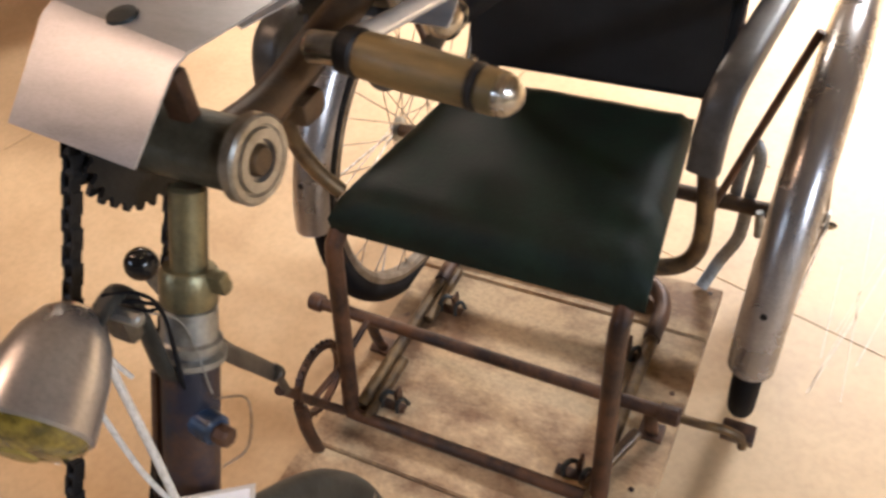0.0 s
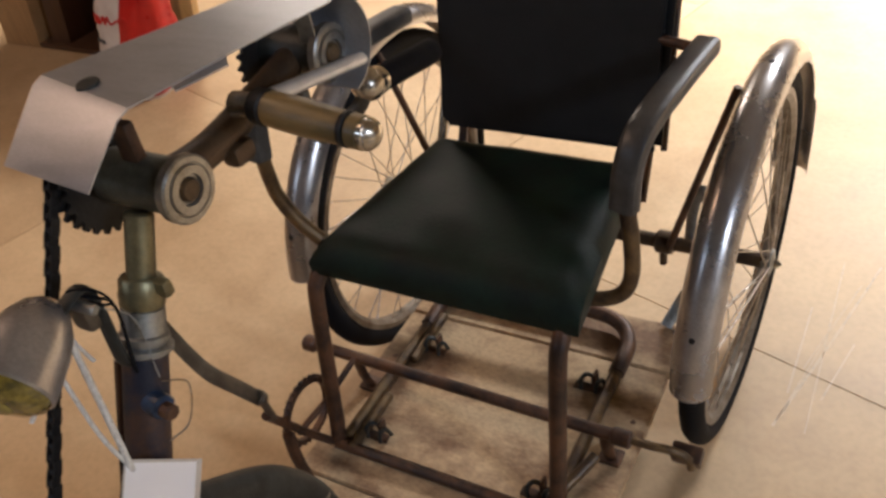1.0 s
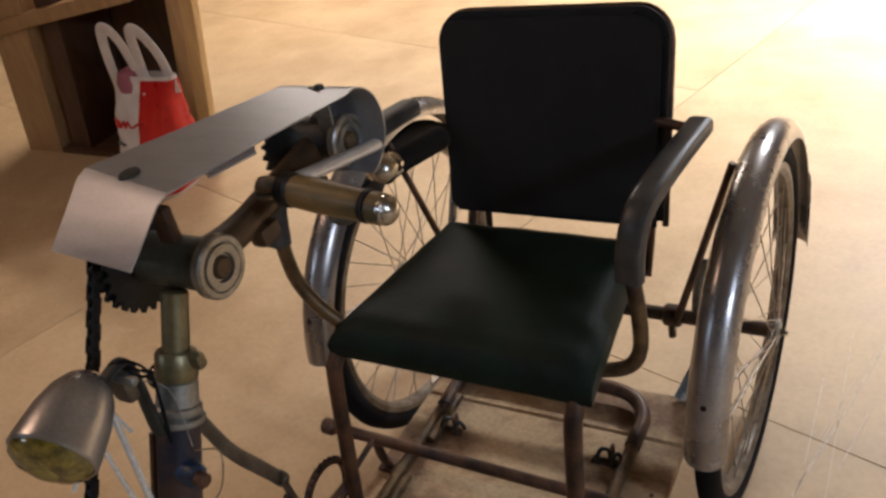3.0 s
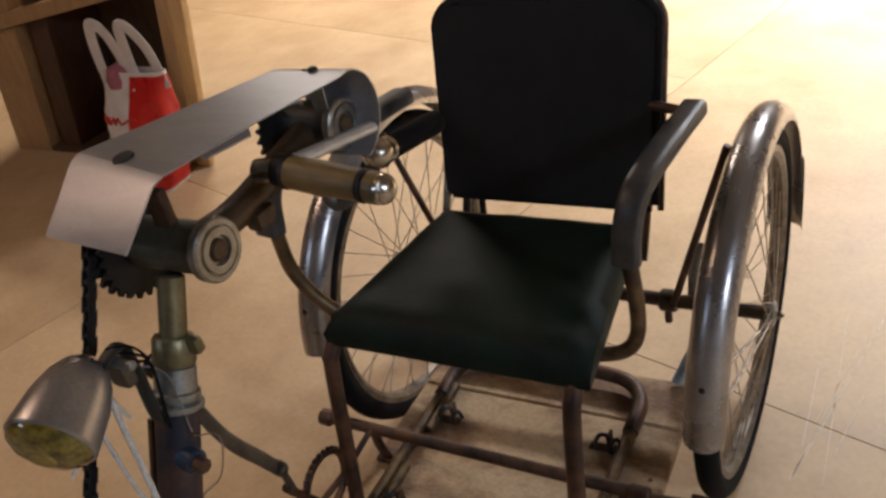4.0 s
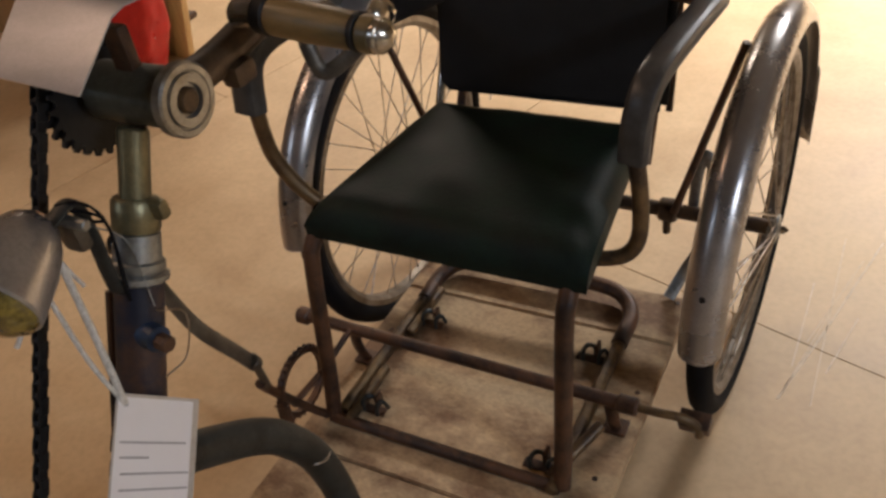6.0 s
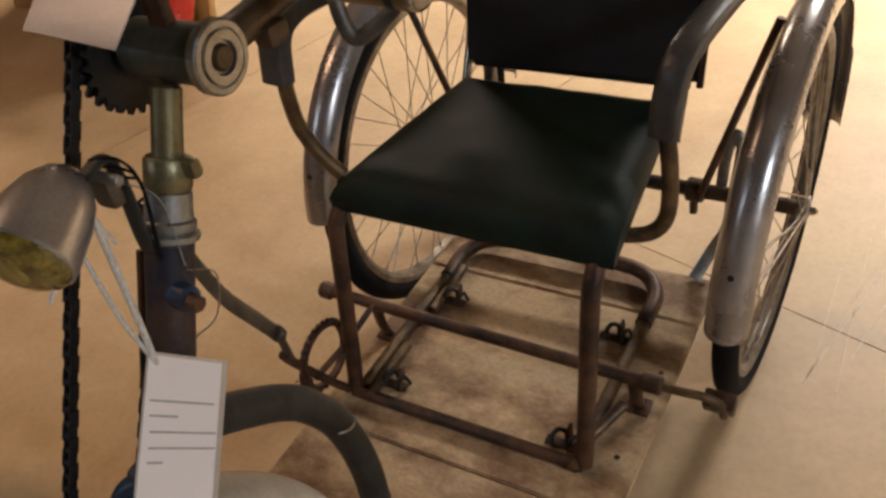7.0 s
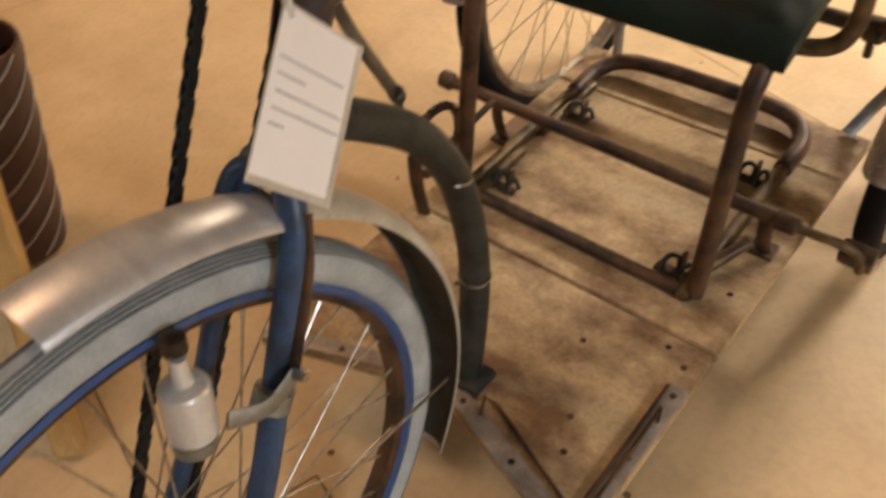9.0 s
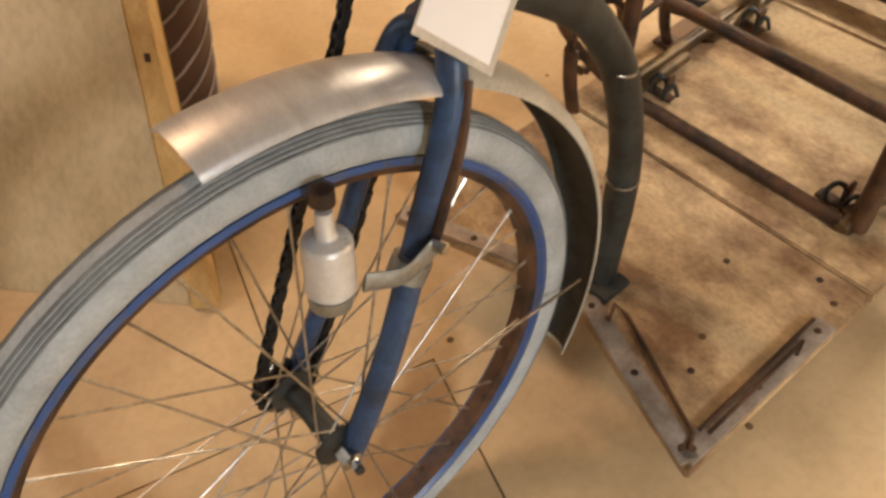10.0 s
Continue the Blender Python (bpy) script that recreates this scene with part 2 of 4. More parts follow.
def sweep(pts, r, n=12, steps=8, smooth=True, bm=None, flat=1.0, up=(0, 0, 1), power=1.0):
    """A tube, or a flat bar where flat < 1, along the points."""
    line = curve_points(pts, steps) if smooth else [Vector(q) for q in pts]
    own = bmesh.new()
    rings, side = [], None
    for i, q in enumerate(line):
        t = (line[min(i + 1, len(line) - 1)] - line[max(i - 1, 0)]).normalized()
        if side is None:
            side = t.cross(Vector(up))
            if side.length < 0.05:
                side = t.cross(Vector((0, 1, 0.2)))
        side = (side - t * side.dot(t)).normalized()
        w = t.cross(side)
        cs = [(math.cos((k + 0.5) * math.tau / n), math.sin((k + 0.5) * math.tau / n)) for k in range(n)]
        rings.append([own.verts.new(q + side * (r * math.copysign(abs(c) ** power, c)) + w * (r * flat * math.copysign(abs(d) ** power, d))) for c, d in cs])
    for a, b in zip(rings, rings[1:]):
        for k in range(n):
            own.faces.new((a[k], a[(k + 1) % n], b[(k + 1) % n], b[k]))
    own.faces.new(rings[0])
    own.faces.new(rings[-1])
    bmesh.ops.recalc_face_normals(own, faces=own.faces[:])
    return merge(bm, own)


def ribbon(rows, thick):
    """A sheet through rows of points, with thickness."""
    own = bmesh.new()
    g = [[own.verts.new(p) for p in row] for row in rows]
    for a, b in zip(g, g[1:]):
        for k in range(len(a) - 1):
            own.faces.new((a[k], a[k + 1], b[k + 1], b[k]))
    bmesh.ops.recalc_face_normals(own, faces=own.faces[:])
    bmesh.ops.solidify(own, geom=own.faces[:], thickness=thick)
    return own


def slab(outline, z0, z1, bevel=0.003):
    """A flat plate with that outline."""
    own = bmesh.new()
    f = own.faces.new([own.verts.new((x, y, z0)) for x, y in outline])
    up = bmesh.ops.extrude_face_region(own, geom=[f])
    bmesh.ops.translate(own, vec=(0, 0, z1 - z0), verts=[v for v in up["geom"] if isinstance(v, bmesh.types.BMVert)])
    bmesh.ops.recalc_face_normals(own, faces=own.faces[:])
    if bevel:
        bmesh.ops.bevel(own, geom=own.edges[:], offset=bevel, segments=2, affect="EDGES")
    return own


def ring(c, r, prof, n=72, bm=None):
    """A closed profile of (across, outward) turned about the x axis through c, at radius r."""
    own = bmesh.new()
    rows = []
    for i in range(n):
        a = i * math.tau / n
        rows.append([own.verts.new((c[0] + u, c[1] + (r + v) * math.cos(a), c[2] + (r + v) * math.sin(a))) for u, v in prof])
    for i in range(n):
        a, b = rows[i], rows[(i + 1) % n]
        for k in range(len(prof)):
            l = (k + 1) % len(prof)
            own.faces.new((a[k], a[l], b[l], b[k]))
    bmesh.ops.recalc_face_normals(own, faces=own.faces[:])
    return merge(bm, own)


def rounded(w, d, x0, y0, r, n=6):
    """Outline of a rectangle with round corners about (x0, y0)."""
    out = []
    for cx, cy, a0 in ((w / 2 - r, d / 2 - r, 0), (-w / 2 + r, d / 2 - r, 90), (-w / 2 + r, -d / 2 + r, 180), (w / 2 - r, -d / 2 + r, 270)):
        for k in range(n + 1):
            a = radians(a0 + 90 * k / n)
            out.append((x0 + cx + r * math.cos(a), y0 + cy + r * math.sin(a)))
    return out


# ---- the room ----
def setting(name, bm, material, label, category):
    return tagged(part(name, bm, material, None, "", 30), label, category, kind="structure")


floor = setting("floor", box((-1, 1, -0.06), (11, 11, 0.1), 0), M_SEAM, "tan sheet floor with thin dark seams between sheets", "floor")
# Walls and ceiling stand out of view, added to close and dim the room.
setting("wall_north", box((-1, 6.55, 1.35), (11, 0.1, 2.8), 0), M_WALL, "unseen plain cream wall behind the tricycle", "wall")
setting("wall_south", box((-1, -4.55, 1.35), (11, 0.1, 2.8), 0), M_WALL, "unseen plain cream wall", "wall")
setting("wall_east", box((4.55, 1, 1.35), (0.1, 11, 2.8), 0), M_WALL, "unseen plain cream wall", "wall")
setting("wall_west", box((-6.55, 1, 1.35), (0.1, 11, 2.8), 0), M_WALL, "unseen plain cream wall", "wall")
setting("ceiling", box((-1, 1, CEILING + 0.05), (11.2, 11.2, 0.1), 0), M_CEIL, "unseen plain grey ceiling", "ceiling")

# Sheets of the floor, their edges turned 16 degrees from the room.
TURN_FLOOR = radians(-16)
# Edges of the sheets across (v) and along (u) the floor, block by block: (u0, u1, v edges).
BLOCKS = [
    (-9.0, -4.2, (-9.0, -2.55, -1.3, 0.2, 1.68, 3.2, 9.5)),
    (-4.2, -1.75, (-9.0, -2.55, -1.3, 0.2, 1.68, 3.2, 9.5)),
    (-1.75, 0.06, (-9.0, -2.55, -1.3)),
    (0.06, 2.5, (-9.0, -2.5, -1.068)),
    (2.5, 9.0, (-9.0, -2.5, -1.068, 0.2, 4.2, 9.5)),
    (-1.75, -0.75, (1.68, 3.2, 9.5)),
    (-0.75, 2.5, (0.2, 4.2, 9.5)),
]
# The sheet under the tricycle, cut in steps round its neighbours.
CUT_SHEET = ((-1.7484, -1.2984), (0.0584, -1.2984), (0.0584, -1.0664), (2.4984, -1.0664), (2.4984, 0.1984), (-0.7516, 0.1984), (-0.7516, 1.6784), (-1.7484, 1.6784))


def clipped(poly, axis_index, limit, sign):
    """The part of a flat outline on one side of a line."""
    out = []
    for p, q in zip(poly, poly[1:] + poly[:1]):
        a, b = sign * (p[axis_index] - limit), sign * (q[axis_index] - limit)
        if a <= 0:
            out.append(p)
        if (a < 0 < b) or (b < 0 < a):
            k = a / (a - b)
            out.append((p[0] + (q[0] - p[0]) * k, p[1] + (q[1] - p[1]) * k))
    return out


for u0, u1, edges in BLOCKS:
    for v0, v1 in zip(edges, edges[1:]):
        poly = []
        for u, v in ((u0 + 0.0016, v0 + 0.0016), (u1 - 0.0016, v0 + 0.0016), (u1 - 0.0016, v1 - 0.0016), (u0 + 0.0016, v1 - 0.0016)):
            poly.append((u * math.cos(TURN_FLOOR) - v * math.sin(TURN_FLOOR), u * math.sin(TURN_FLOOR) + v * math.cos(TURN_FLOOR)))
        for ax, lim, sg in ((0, 4.49, 1), (0, -6.49, -1), (1, 6.49, 1), (1, -4.49, -1)):
            poly = clipped(poly, ax, lim, sg) if poly else poly
        if len(poly) < 3:
            continue
        part("floor_sheet", slab(poly, -0.008, 0.0, 0), M_FLOOR, floor, "", 30)

part("floor_sheet", slab([(u * math.cos(TURN_FLOOR) - v * math.sin(TURN_FLOOR), u * math.sin(TURN_FLOOR) + v * math.cos(TURN_FLOOR)) for u, v in CUT_SHEET], -0.008, 0.0, 0), M_FLOOR, floor, "", 30)

# Made-up housings and tubes for the added lights, all out of view.
for lx, ly, watts, spread, colour in ADDED_LAMPS:
    t = empty_thing("unseen_ceiling_lamp", (lx, ly, CEILING), "unseen ceiling lamp added for light, with a glowing tube", "lamp", "ceiling lamps")
    part("housing", box((lx, ly, CEILING - 0.03), (1.3, 0.34, 0.05)), M_CEIL, t)
    part("tube", rod((lx - 0.58, ly, CEILING - 0.07), (lx + 0.58, ly, CEILING - 0.07), 0.013), M_GLOW, t, "glowing tube of the added lamp")

# ---- the tricycle ----
MID = -0.1
trike = empty_thing("hand_tricycle", (MID, -0.5, 0), "antique hand-cranked invalid tricycle with dark green seat and rusty frame", "tricycle")


def wheel(c, tyre_mat, rim_mat, r, minor, spokes, label):
    """A spoked wheel about the x axis."""
    hub = Vector(c)
    blue = rim_mat == M_BLUERIM
    rim_prof = [(-0.018, 0.007), (-0.0195, 0.001), (-0.014, -0.004), (0.014, -0.004), (0.0195, 0.001), (0.018, 0.007), (0.0, 0.0)] if blue else [(-0.015, 0.004), (-0.016, -0.008), (-0.009, -0.017), (0.009, -0.017), (0.016, -0.008), (0.015, 0.004), (0.0, -0.002)]
    w = part("wheel", ring(c, r - 2 * minor, rim_prof), rim_mat, trike, label)
    prof = []
    for k in range(18):
        a = k * math.tau / 18
        rr = minor * (1.0 + (0.035 if k % 2 and 1 < k < 8 else 0))
        prof.append((rr * 0.95 * math.cos(a), rr * math.sin(a) + minor))
    part("tyre", ring(c, r - 2 * minor, prof), tyre_mat, w, "", 60)
    if blue:
        for deg in (40, 50, 60, 72, 108, 120, 130, 140):
            u, v = minor * 0.955 * math.cos(radians(deg)), minor * 1.005 * math.sin(radians(deg)) + minor
            part("tread_rib", ring(c, r - 2 * minor, [(u - 0.0016, v - 0.0006), (u - 0.0008, v + 0.0012), (u + 0.0008, v + 0.0012), (u + 0.0016, v - 0.0006)], 72), M_TREAD, w)
    part("hub", lathe(hub - Vector((0.05, 0, 0)), (1, 0, 0), [(0, 0.012), (0.004, 0.026), (0.009, 0.026), (0.014, 0.014), (0.05, 0.012), (0.086, 0.014), (0.091, 0.026), (0.096, 0.026), (0.1, 0.012)]), M_DARK if blue else M_ZINC, w)
    if blue:
        part("rim_bed", ring(c, r - 2 * minor, [(-0.014, -0.0035), (-0.010, -0.013), (0.010, -0.013), (0.014, -0.0035)]), M_RUST, w, "rusty inner rim")
    kinds = []
    for sx, lead in ((1, 1), (1, -1), (-1, 1), (-1, -1)):
        a = radians(78) * lead
        p = Vector((sx * 0.044, 0.022 * math.cos(a), 0.022 * math.sin(a)))
        rr = r - 2 * minor - 0.012
        q = Vector((sx * 0.004, rr, 0))
        b = rod(p, q, 0.0013, n=6)
        b = rod(q - (q - p).normalized() * 0.014, q, 0.0022, n=6, bm=b)
        me = bpy.data.meshes.new("spoke")
        b.to_mesh(me)
        b.free()
        me.materials.append(M_STEEL)
        kinds.append(me)
    for k in range(spokes):
        attach("spoke", kinds[(0, 3, 1, 2)[k % 4]], w, "", Matrix.Translation(hub) @ Matrix.Rotation(k * math.tau / spokes, 4, "X"))
    return w


def guard(c, r, half, depth, a0, a1, thick=0.0015, n=48, lip=0.0):
    """A mudguard: a curved strip about the x axis from a0 to a1 degrees."""
    rows = []
    for i in range(n + 1):
        a = radians(a0 + (a1 - a0) * i / n)
        row = []
        for k in range(13):
            b = radians(-90 + 15 * k)
            rr = r - depth * (1 - math.cos(b))
            row.append((c[0] + half * math.sin(b), c[1] + rr * math.cos(a), c[2] + rr * math.sin(a)))
        rows.append(row)
    return ribbon(rows, thick)


R_AXLE, L_AXLE, F_AXLE = (0.281, 0, 0.335), (-0.457, 0, 0.347), (-0.072, -1.286, 0.331)


def about(c, yaw, camber):
    """A small turn about the point c."""
    return Matrix.Translation(c) @ pose(0, 0, 0, 0, camber, yaw) @ Matrix.Translation(-Vector(c))


for c, sx in ((R_AXLE, 1), (L_AXLE, -1)):
    w = wheel(c, M_RUBBER, M_RIM, 0.357, 0.0225, 36, "spoked rear wheel with black tyre and tarnished rim")
    w.matrix_basis = about(c, -1.5, 1.4)
    gc = (c[0] + 0.001, 0.012, 0.329) if sx > 0 else (c[0], 0.004, 0.358)
    g = part("rear_mudguard", guard(gc, 0.397, 0.0335, 0.036, -4, 178 if sx > 0 else 174), M_FENDER, trike, "tarnished silver steel mudguard")
    g.matrix_basis = about(gc, -1.5, 1.4)
    part("rear_flap", guard(gc, 0.4005, 0.0375, 0.036, -7, 22, 0.0015, 10), M_FENDER, g, "flared rear end of the mudguard")
    part("stay", rod((c[0] - sx * 0.03, -0.355, 0.39), (c[0] + sx * 0.047, 0, c[2]), 0.0022), M_STEEL, g)
    part("stay", rod((c[0] + sx * 0.03, -0.348, 0.42), (c[0] + sx * 0.047, 0, c[2]), 0.0022), M_STEEL, g)
    for a in ((89, 161) if sx > 0 else (89, 160)):
        d = Vector((0, math.cos(radians(a)), math.sin(radians(a))))
        part("bolt_hole", lathe(Vector(gc) + d * 0.3955, d, [(0, 0.005), (0.002, 0.005), (0.0025, 0.0)], 10), M_BLACK, g)
    part("axle_nut", lathe((c[0] + sx * 0.045, 0, c[2]), (sx, 0, 0), [(0, 0.011), (0.004, 0.011), (0.005, 0.008), (0.014, 0.008), (0.015, 0.004), (0.018, 0.004)], 6), M_CHROME, w)
    # black stay from the axle to the mudguard, and the lever beside it
    xi = c[0] - sx * 0.115
    part("mudguard_stay", rod((xi - sx * 0.022, -0.02, c[2] + 0.01), (c[0] - sx * 0.028, -0.03, 0.702), 0.0072), M_RUST, trike, "dark brown mudguard stay")
    part("axle_lever", sweep([(xi + sx * 0.005, 0.02, 0.33), (xi + sx * 0.008, 0.03, 0.40), (xi + sx * 0.02, 0.035, 0.445), (xi + sx * 0.035, 0.03, 0.42), (xi + sx * 0.03, 0.02, 0.34)], 0.011, flat=0.5), M_ZINC, trike)
    part("frame_strap", sweep([(xi + sx * 0.03, 0.01, 0.33), (xi + sx * 0.025, 0.0, 0.26), (xi, -0.01, 0.20), (xi - sx * 0.02, -0.045, 0.156)], 0.012, flat=0.3, up=(0, 1, 0)), M_ZINC, trike, "pale flat steel strap")
    part("stay_foot", rod((c[0] - sx * 0.055, -0.03, 0.30), (c[0] - sx * 0.06, -0.03, 0.355), 0.008), M_ZINC, trike)
part("rear_axle", rod((-0.50, 0, 0.348), (0.322, 0, 0.334), 0.0145), M_STEM, trike, "dark brown rear axle")
for x in (0.13, -0.335):
    part("axle_clamp", rod((x - 0.018, 0, 0.337), (x + 0.018, 0, 0.337), 0.023, n=16), M_STEM, trike)
    part("clamp_bolt", rod((x, -0.012, 0.292), (x, -0.012, 0.322), 0.008, n=6), M_STEM, trike)

# seat cushion: wider in front, with a soft rolled front edge
def cushion(x0, x1, f0, f1, y0, y1, z, thick):
    """A padded plate; x0, x1 at the back, f0, f1 at the front."""
    n, m = 26, 22
    own = bmesh.new()
    g = []
    for i in range(n + 1):
        t = i / n
        row = []
        for j in range(m + 1):
            s = j / m
            e = min(1, min(t, 1 - t) * 9, min(s, 1 - s) * 9)
            drop = (1 - math.sqrt(max(0, 1 - (1 - e) ** 2))) * 0.022
            a, b = x0 + (f0 - x0) * t, x1 + (f1 - x1) * t
            front = max(0, (t - 0.86) / 0.14)
            zz = z - drop - 0.018 * front ** 2 + 0.006 * math.sin(math.pi * s) * math.sin(math.pi * t) + 0.0025 * noise.noise((s * 5, t * 5, 0.3))
            row.append(own.verts.new((a + (b - a) * s, y0 + (y1 - y0) * t, zz)))
        g.append(row)
    for a, b in zip(g, g[1:]):
        for k in range(m):
            own.faces.new((a[k], a[k + 1], b[k + 1], b[k]))
    edge = [e for e in own.edges if e.is_boundary]
    ex = bmesh.ops.extrude_edge_only(own, edges=edge)
    low = [v for v in ex["geom"] if isinstance(v, bmesh.types.BMVert)]
    for v in low:
        v.co.z = z - thick
        v.co.x = (v.co.x - (x0 + x1) / 2) * 0.99 + (x0 + x1) / 2
    bmesh.ops.contextual_create(own, geom=[e for e in own.edges if e.is_boundary])
    bmesh.ops.recalc_face_normals(own, faces=own.faces[:])
    return own


part("seat", cushion(-0.285, 0.105, -0.338, 0.142, -0.09, -0.468, 0.583, 0.062), M_VINYL, trike, "dark green vinyl seat cushion", 50)

# backrest: a padded shield with round upper corners, leaning back
def backrest():
    out = [(-0.212, 0.0), (0.212, 0.0)]
    for k in range(9):
        a = radians(90 * k / 8)
        out.append((0.16 + 0.058 * math.cos(a), 0.325 + 0.058 * math.sin(a)))
    for k in range(9):
        a = radians(90 + 90 * k / 8)
        out.append((-0.16 + 0.058 * math.cos(a), 0.325 + 0.058 * math.sin(a)))
    b = slab(out, -0.017, 0.017, 0.013)
    bmesh.ops.transform(b, matrix=pose(-0.072, -0.062, 0.582, 76, 0, 0), verts=b.verts)
    return b


part("backrest", backrest(), M_BACK, trike, "black-green vinyl backrest with rounded corners", 50)
edge_line = [(-0.212, 0.0), (-0.2175, 0.325)] + [(-0.16 + 0.0575 * math.cos(radians(a)), 0.325 + 0.0575 * math.sin(radians(a))) for a in range(165, 89, -15)] + [(0.16 + 0.0575 * math.cos(radians(a)), 0.325 + 0.0575 * math.sin(radians(a))) for a in range(90, -1, -15)] + [(0.212, 0.0)]
tilt = pose(-0.072, -0.062, 0.582, 76, 0, 0)
part("edge_piping", sweep([tilt @ Vector((x, y, -0.012)) for x, y in edge_line], 0.006, n=8, smooth=False), M_RUST, trike, "brown backrest edge trim")
for x in (-0.29, -0.245, 0.115):
    part("back_post", sweep([(x, -0.10, 0.50), (x, -0.06, 0.57), (x, -0.02, 0.66), (x, 0.045, 0.90)], 0.009), M_CHROME if x == -0.29 else M_RUST, trike)

arm = part("armrest", sweep([(0.203, -0.035, 0.773), (0.193, -0.15, 0.776), (0.182, -0.262, 0.772), (0.175, -0.306, 0.754), (0.169, -0.326, 0.714), (0.166, -0.333, 0.660)], 0.021, n=16, flat=0.72, power=0.5), M_ARM, trike, "worn black armrest pad with bare edges", 30)
part("arm_tube", sweep([(0.168, -0.331, 0.68), (0.176, -0.334, 0.60), (0.174, -0.336, 0.53), (0.152, -0.345, 0.498), (0.10, -0.36, 0.492)], 0.0125), M_OCHRE, arm, "worn ochre bent tube")
part("arm_bracket", rod((0.200, -0.045, 0.768), (0.115, -0.02, 0.772), 0.009), M_RUST, arm)
arm = part("armrest", sweep([(-0.350, -0.04, 0.790), (-0.352, -0.20, 0.812), (-0.357, -0.36, 0.838), (-0.360, -0.428, 0.838), (-0.364, -0.460, 0.815), (-0.367, -0.474, 0.752)], 0.0235, n=16, flat=0.72, power=0.5), M_ARM, trike, "worn black armrest pad tipped up in front", 30)
part("arm_tube", sweep([(-0.365, -0.464, 0.79), (-0.380, -0.450, 0.70), (-0.381, -0.442, 0.65), (-0.362, -0.434, 0.60), (-0.335, -0.425, 0.562)], 0.0125), M_OCHRE, arm, "worn ochre bent tube")

# seat legs and the loop of tube that lies on the board
for x in (-0.334, 0.109):
    part("front_leg", sweep([(x + (0.012 if x < 0 else 0), -0.440, 0.535), (x + 0.002, -0.466, 0.505), (x, -0.482, 0.46), (x, -0.525, 0.22), (x, -0.54, 0.163)], 0.0145, smooth=True), M_RUST, trike, "rusty brown seat leg")
part("base_loop", sweep([(-0.318, -0.20, 0.168), (-0.318, -0.53, 0.168)], 0.012, smooth=False), M_OCHRE, trike)
part("base_loop", sweep([(0.098, -0.20, 0.168), (0.098, -0.53, 0.168)], 0.012, smooth=False), M_OCHRE, trike)
part("back_loop", sweep([(-0.318, -0.21, 0.168), (-0.316, -0.13, 0.172), (-0.28, -0.088, 0.18), (-0.2, -0.078, 0.185), (-0.02, -0.076, 0.185), (0.06, -0.086, 0.18), (0.096, -0.13, 0.172), (0.098, -0.21, 0.168)], 0.0155), M_RUST, trike, "rusty bent tube loop")
# Brown band across the front of the board, modelled as a round bar.
part("front_band", rod((-0.335, -0.545, 0.163), (0.109, -0.545, 0.163), 0.011), M_RUST, trike)
for x, y in ((-0.266, -0.5), (-0.268, -0.262), (0.068, -0.51), (0.067, -0.25)):
    k = part("clip", box((x - 0.01, y, 0.156), (0.055, 0.018, 0.004), 0.001), M_RUST, trike, "steel clip on the board")
    part("clip_loop", sweep([(x - 0.022, y - 0.01, 0.158), (x - 0.022, y - 0.008, 0.178), (x - 0.014, y, 0.19), (x - 0.004, y + 0.008, 0.18), (x - 0.004, y + 0.01, 0.158)], 0.0042, n=8), M_DARK, k)
    part("clip_hook", sweep([(x + 0.008, y - 0.012, 0.158), (x + 0.01, y - 0.008, 0.18), (x + 0.018, y, 0.186), (x + 0.02, y + 0.01, 0.16)], 0.0038, n=8), M_DARK, k)
    part("clip_tab", box((x + 0.0, y + 0.012, 0.172), (0.006, 0.02, 0.03), 0.001), M_RUST, k)
    sx = 1 if x > 0 else -1
    part("clip_rail", rod((x + sx * 0.03, y - 0.05, 0.168), (x + sx * 0.03, y + 0.09, 0.168), 0.010), M_OCHRE, trike)

# brake bar with its shoe at the tyre
bar = part("brake_bar", sweep([(-0.45, -0.41, 0.256), (-0.1, -0.41, 0.25), (0.19, -0.41, 0.245)], 0.0115), M_RUST, trike, "rusty cross bar")
part("bar_end", rod((-0.475, -0.41, 0.257), (-0.448, -0.41, 0.256), 0.017), M_RUST, bar)
part("bar_rod", sweep([(0.17, -0.41, 0.246), (0.22, -0.408, 0.243), (0.262, -0.40, 0.236), (0.285, -0.392, 0.215), (0.288, -0.388, 0.19)], 0.0075), M_OCHRE, bar)
part("bar_collar", rod((0.16, -0.41, 0.2455), (0.195, -0.41, 0.245), 0.0155), M_RUST, bar)
part("brake_shoe", box((0.278, -0.375, 0.205), (0.05, 0.03, 0.035), 0.004, pose(0, 0, 0, 25, 0, 0)), M_RUST, bar)
for x in (-0.352, 0.15):
    part("bar_post", sweep([(x, -0.41, 0.25), (x, -0.405, 0.20), (x, -0.39, 0.155)], 0.012, flat=0.6), M_RUST, trike)
    part("bar_foot", box((x, -0.39, 0.158), (0.04, 0.035, 0.008), 0.002), M_RUST, trike)
part("bar_brace", rod((0.135, -0.42, 0.19), (0.085, -0.53, 0.165), 0.010), M_OCHRE, trike)

# footboard of cross planks with a notch behind the front wheel
board = part("footboard", box((MID - 0.002, -0.47, 0.118), (0.44, 0.72, 0.02)), M_RUST, trike, "worn pine footboard of cross planks")
XL, XR, Z0, Z1 = -0.382, 0.186, 0.128, 0.152
seams = [-0.03, -0.165, -0.615]
for y1, y0 in zip(seams, seams[1:]):
    part("plank", slab([(XL, y0 + 0.0015), (XR, y0 + 0.0015), (XR, y1 - 0.0015), (XL, y1 - 0.0015)], Z0, Z1), M_PLANK, board, "", 30)
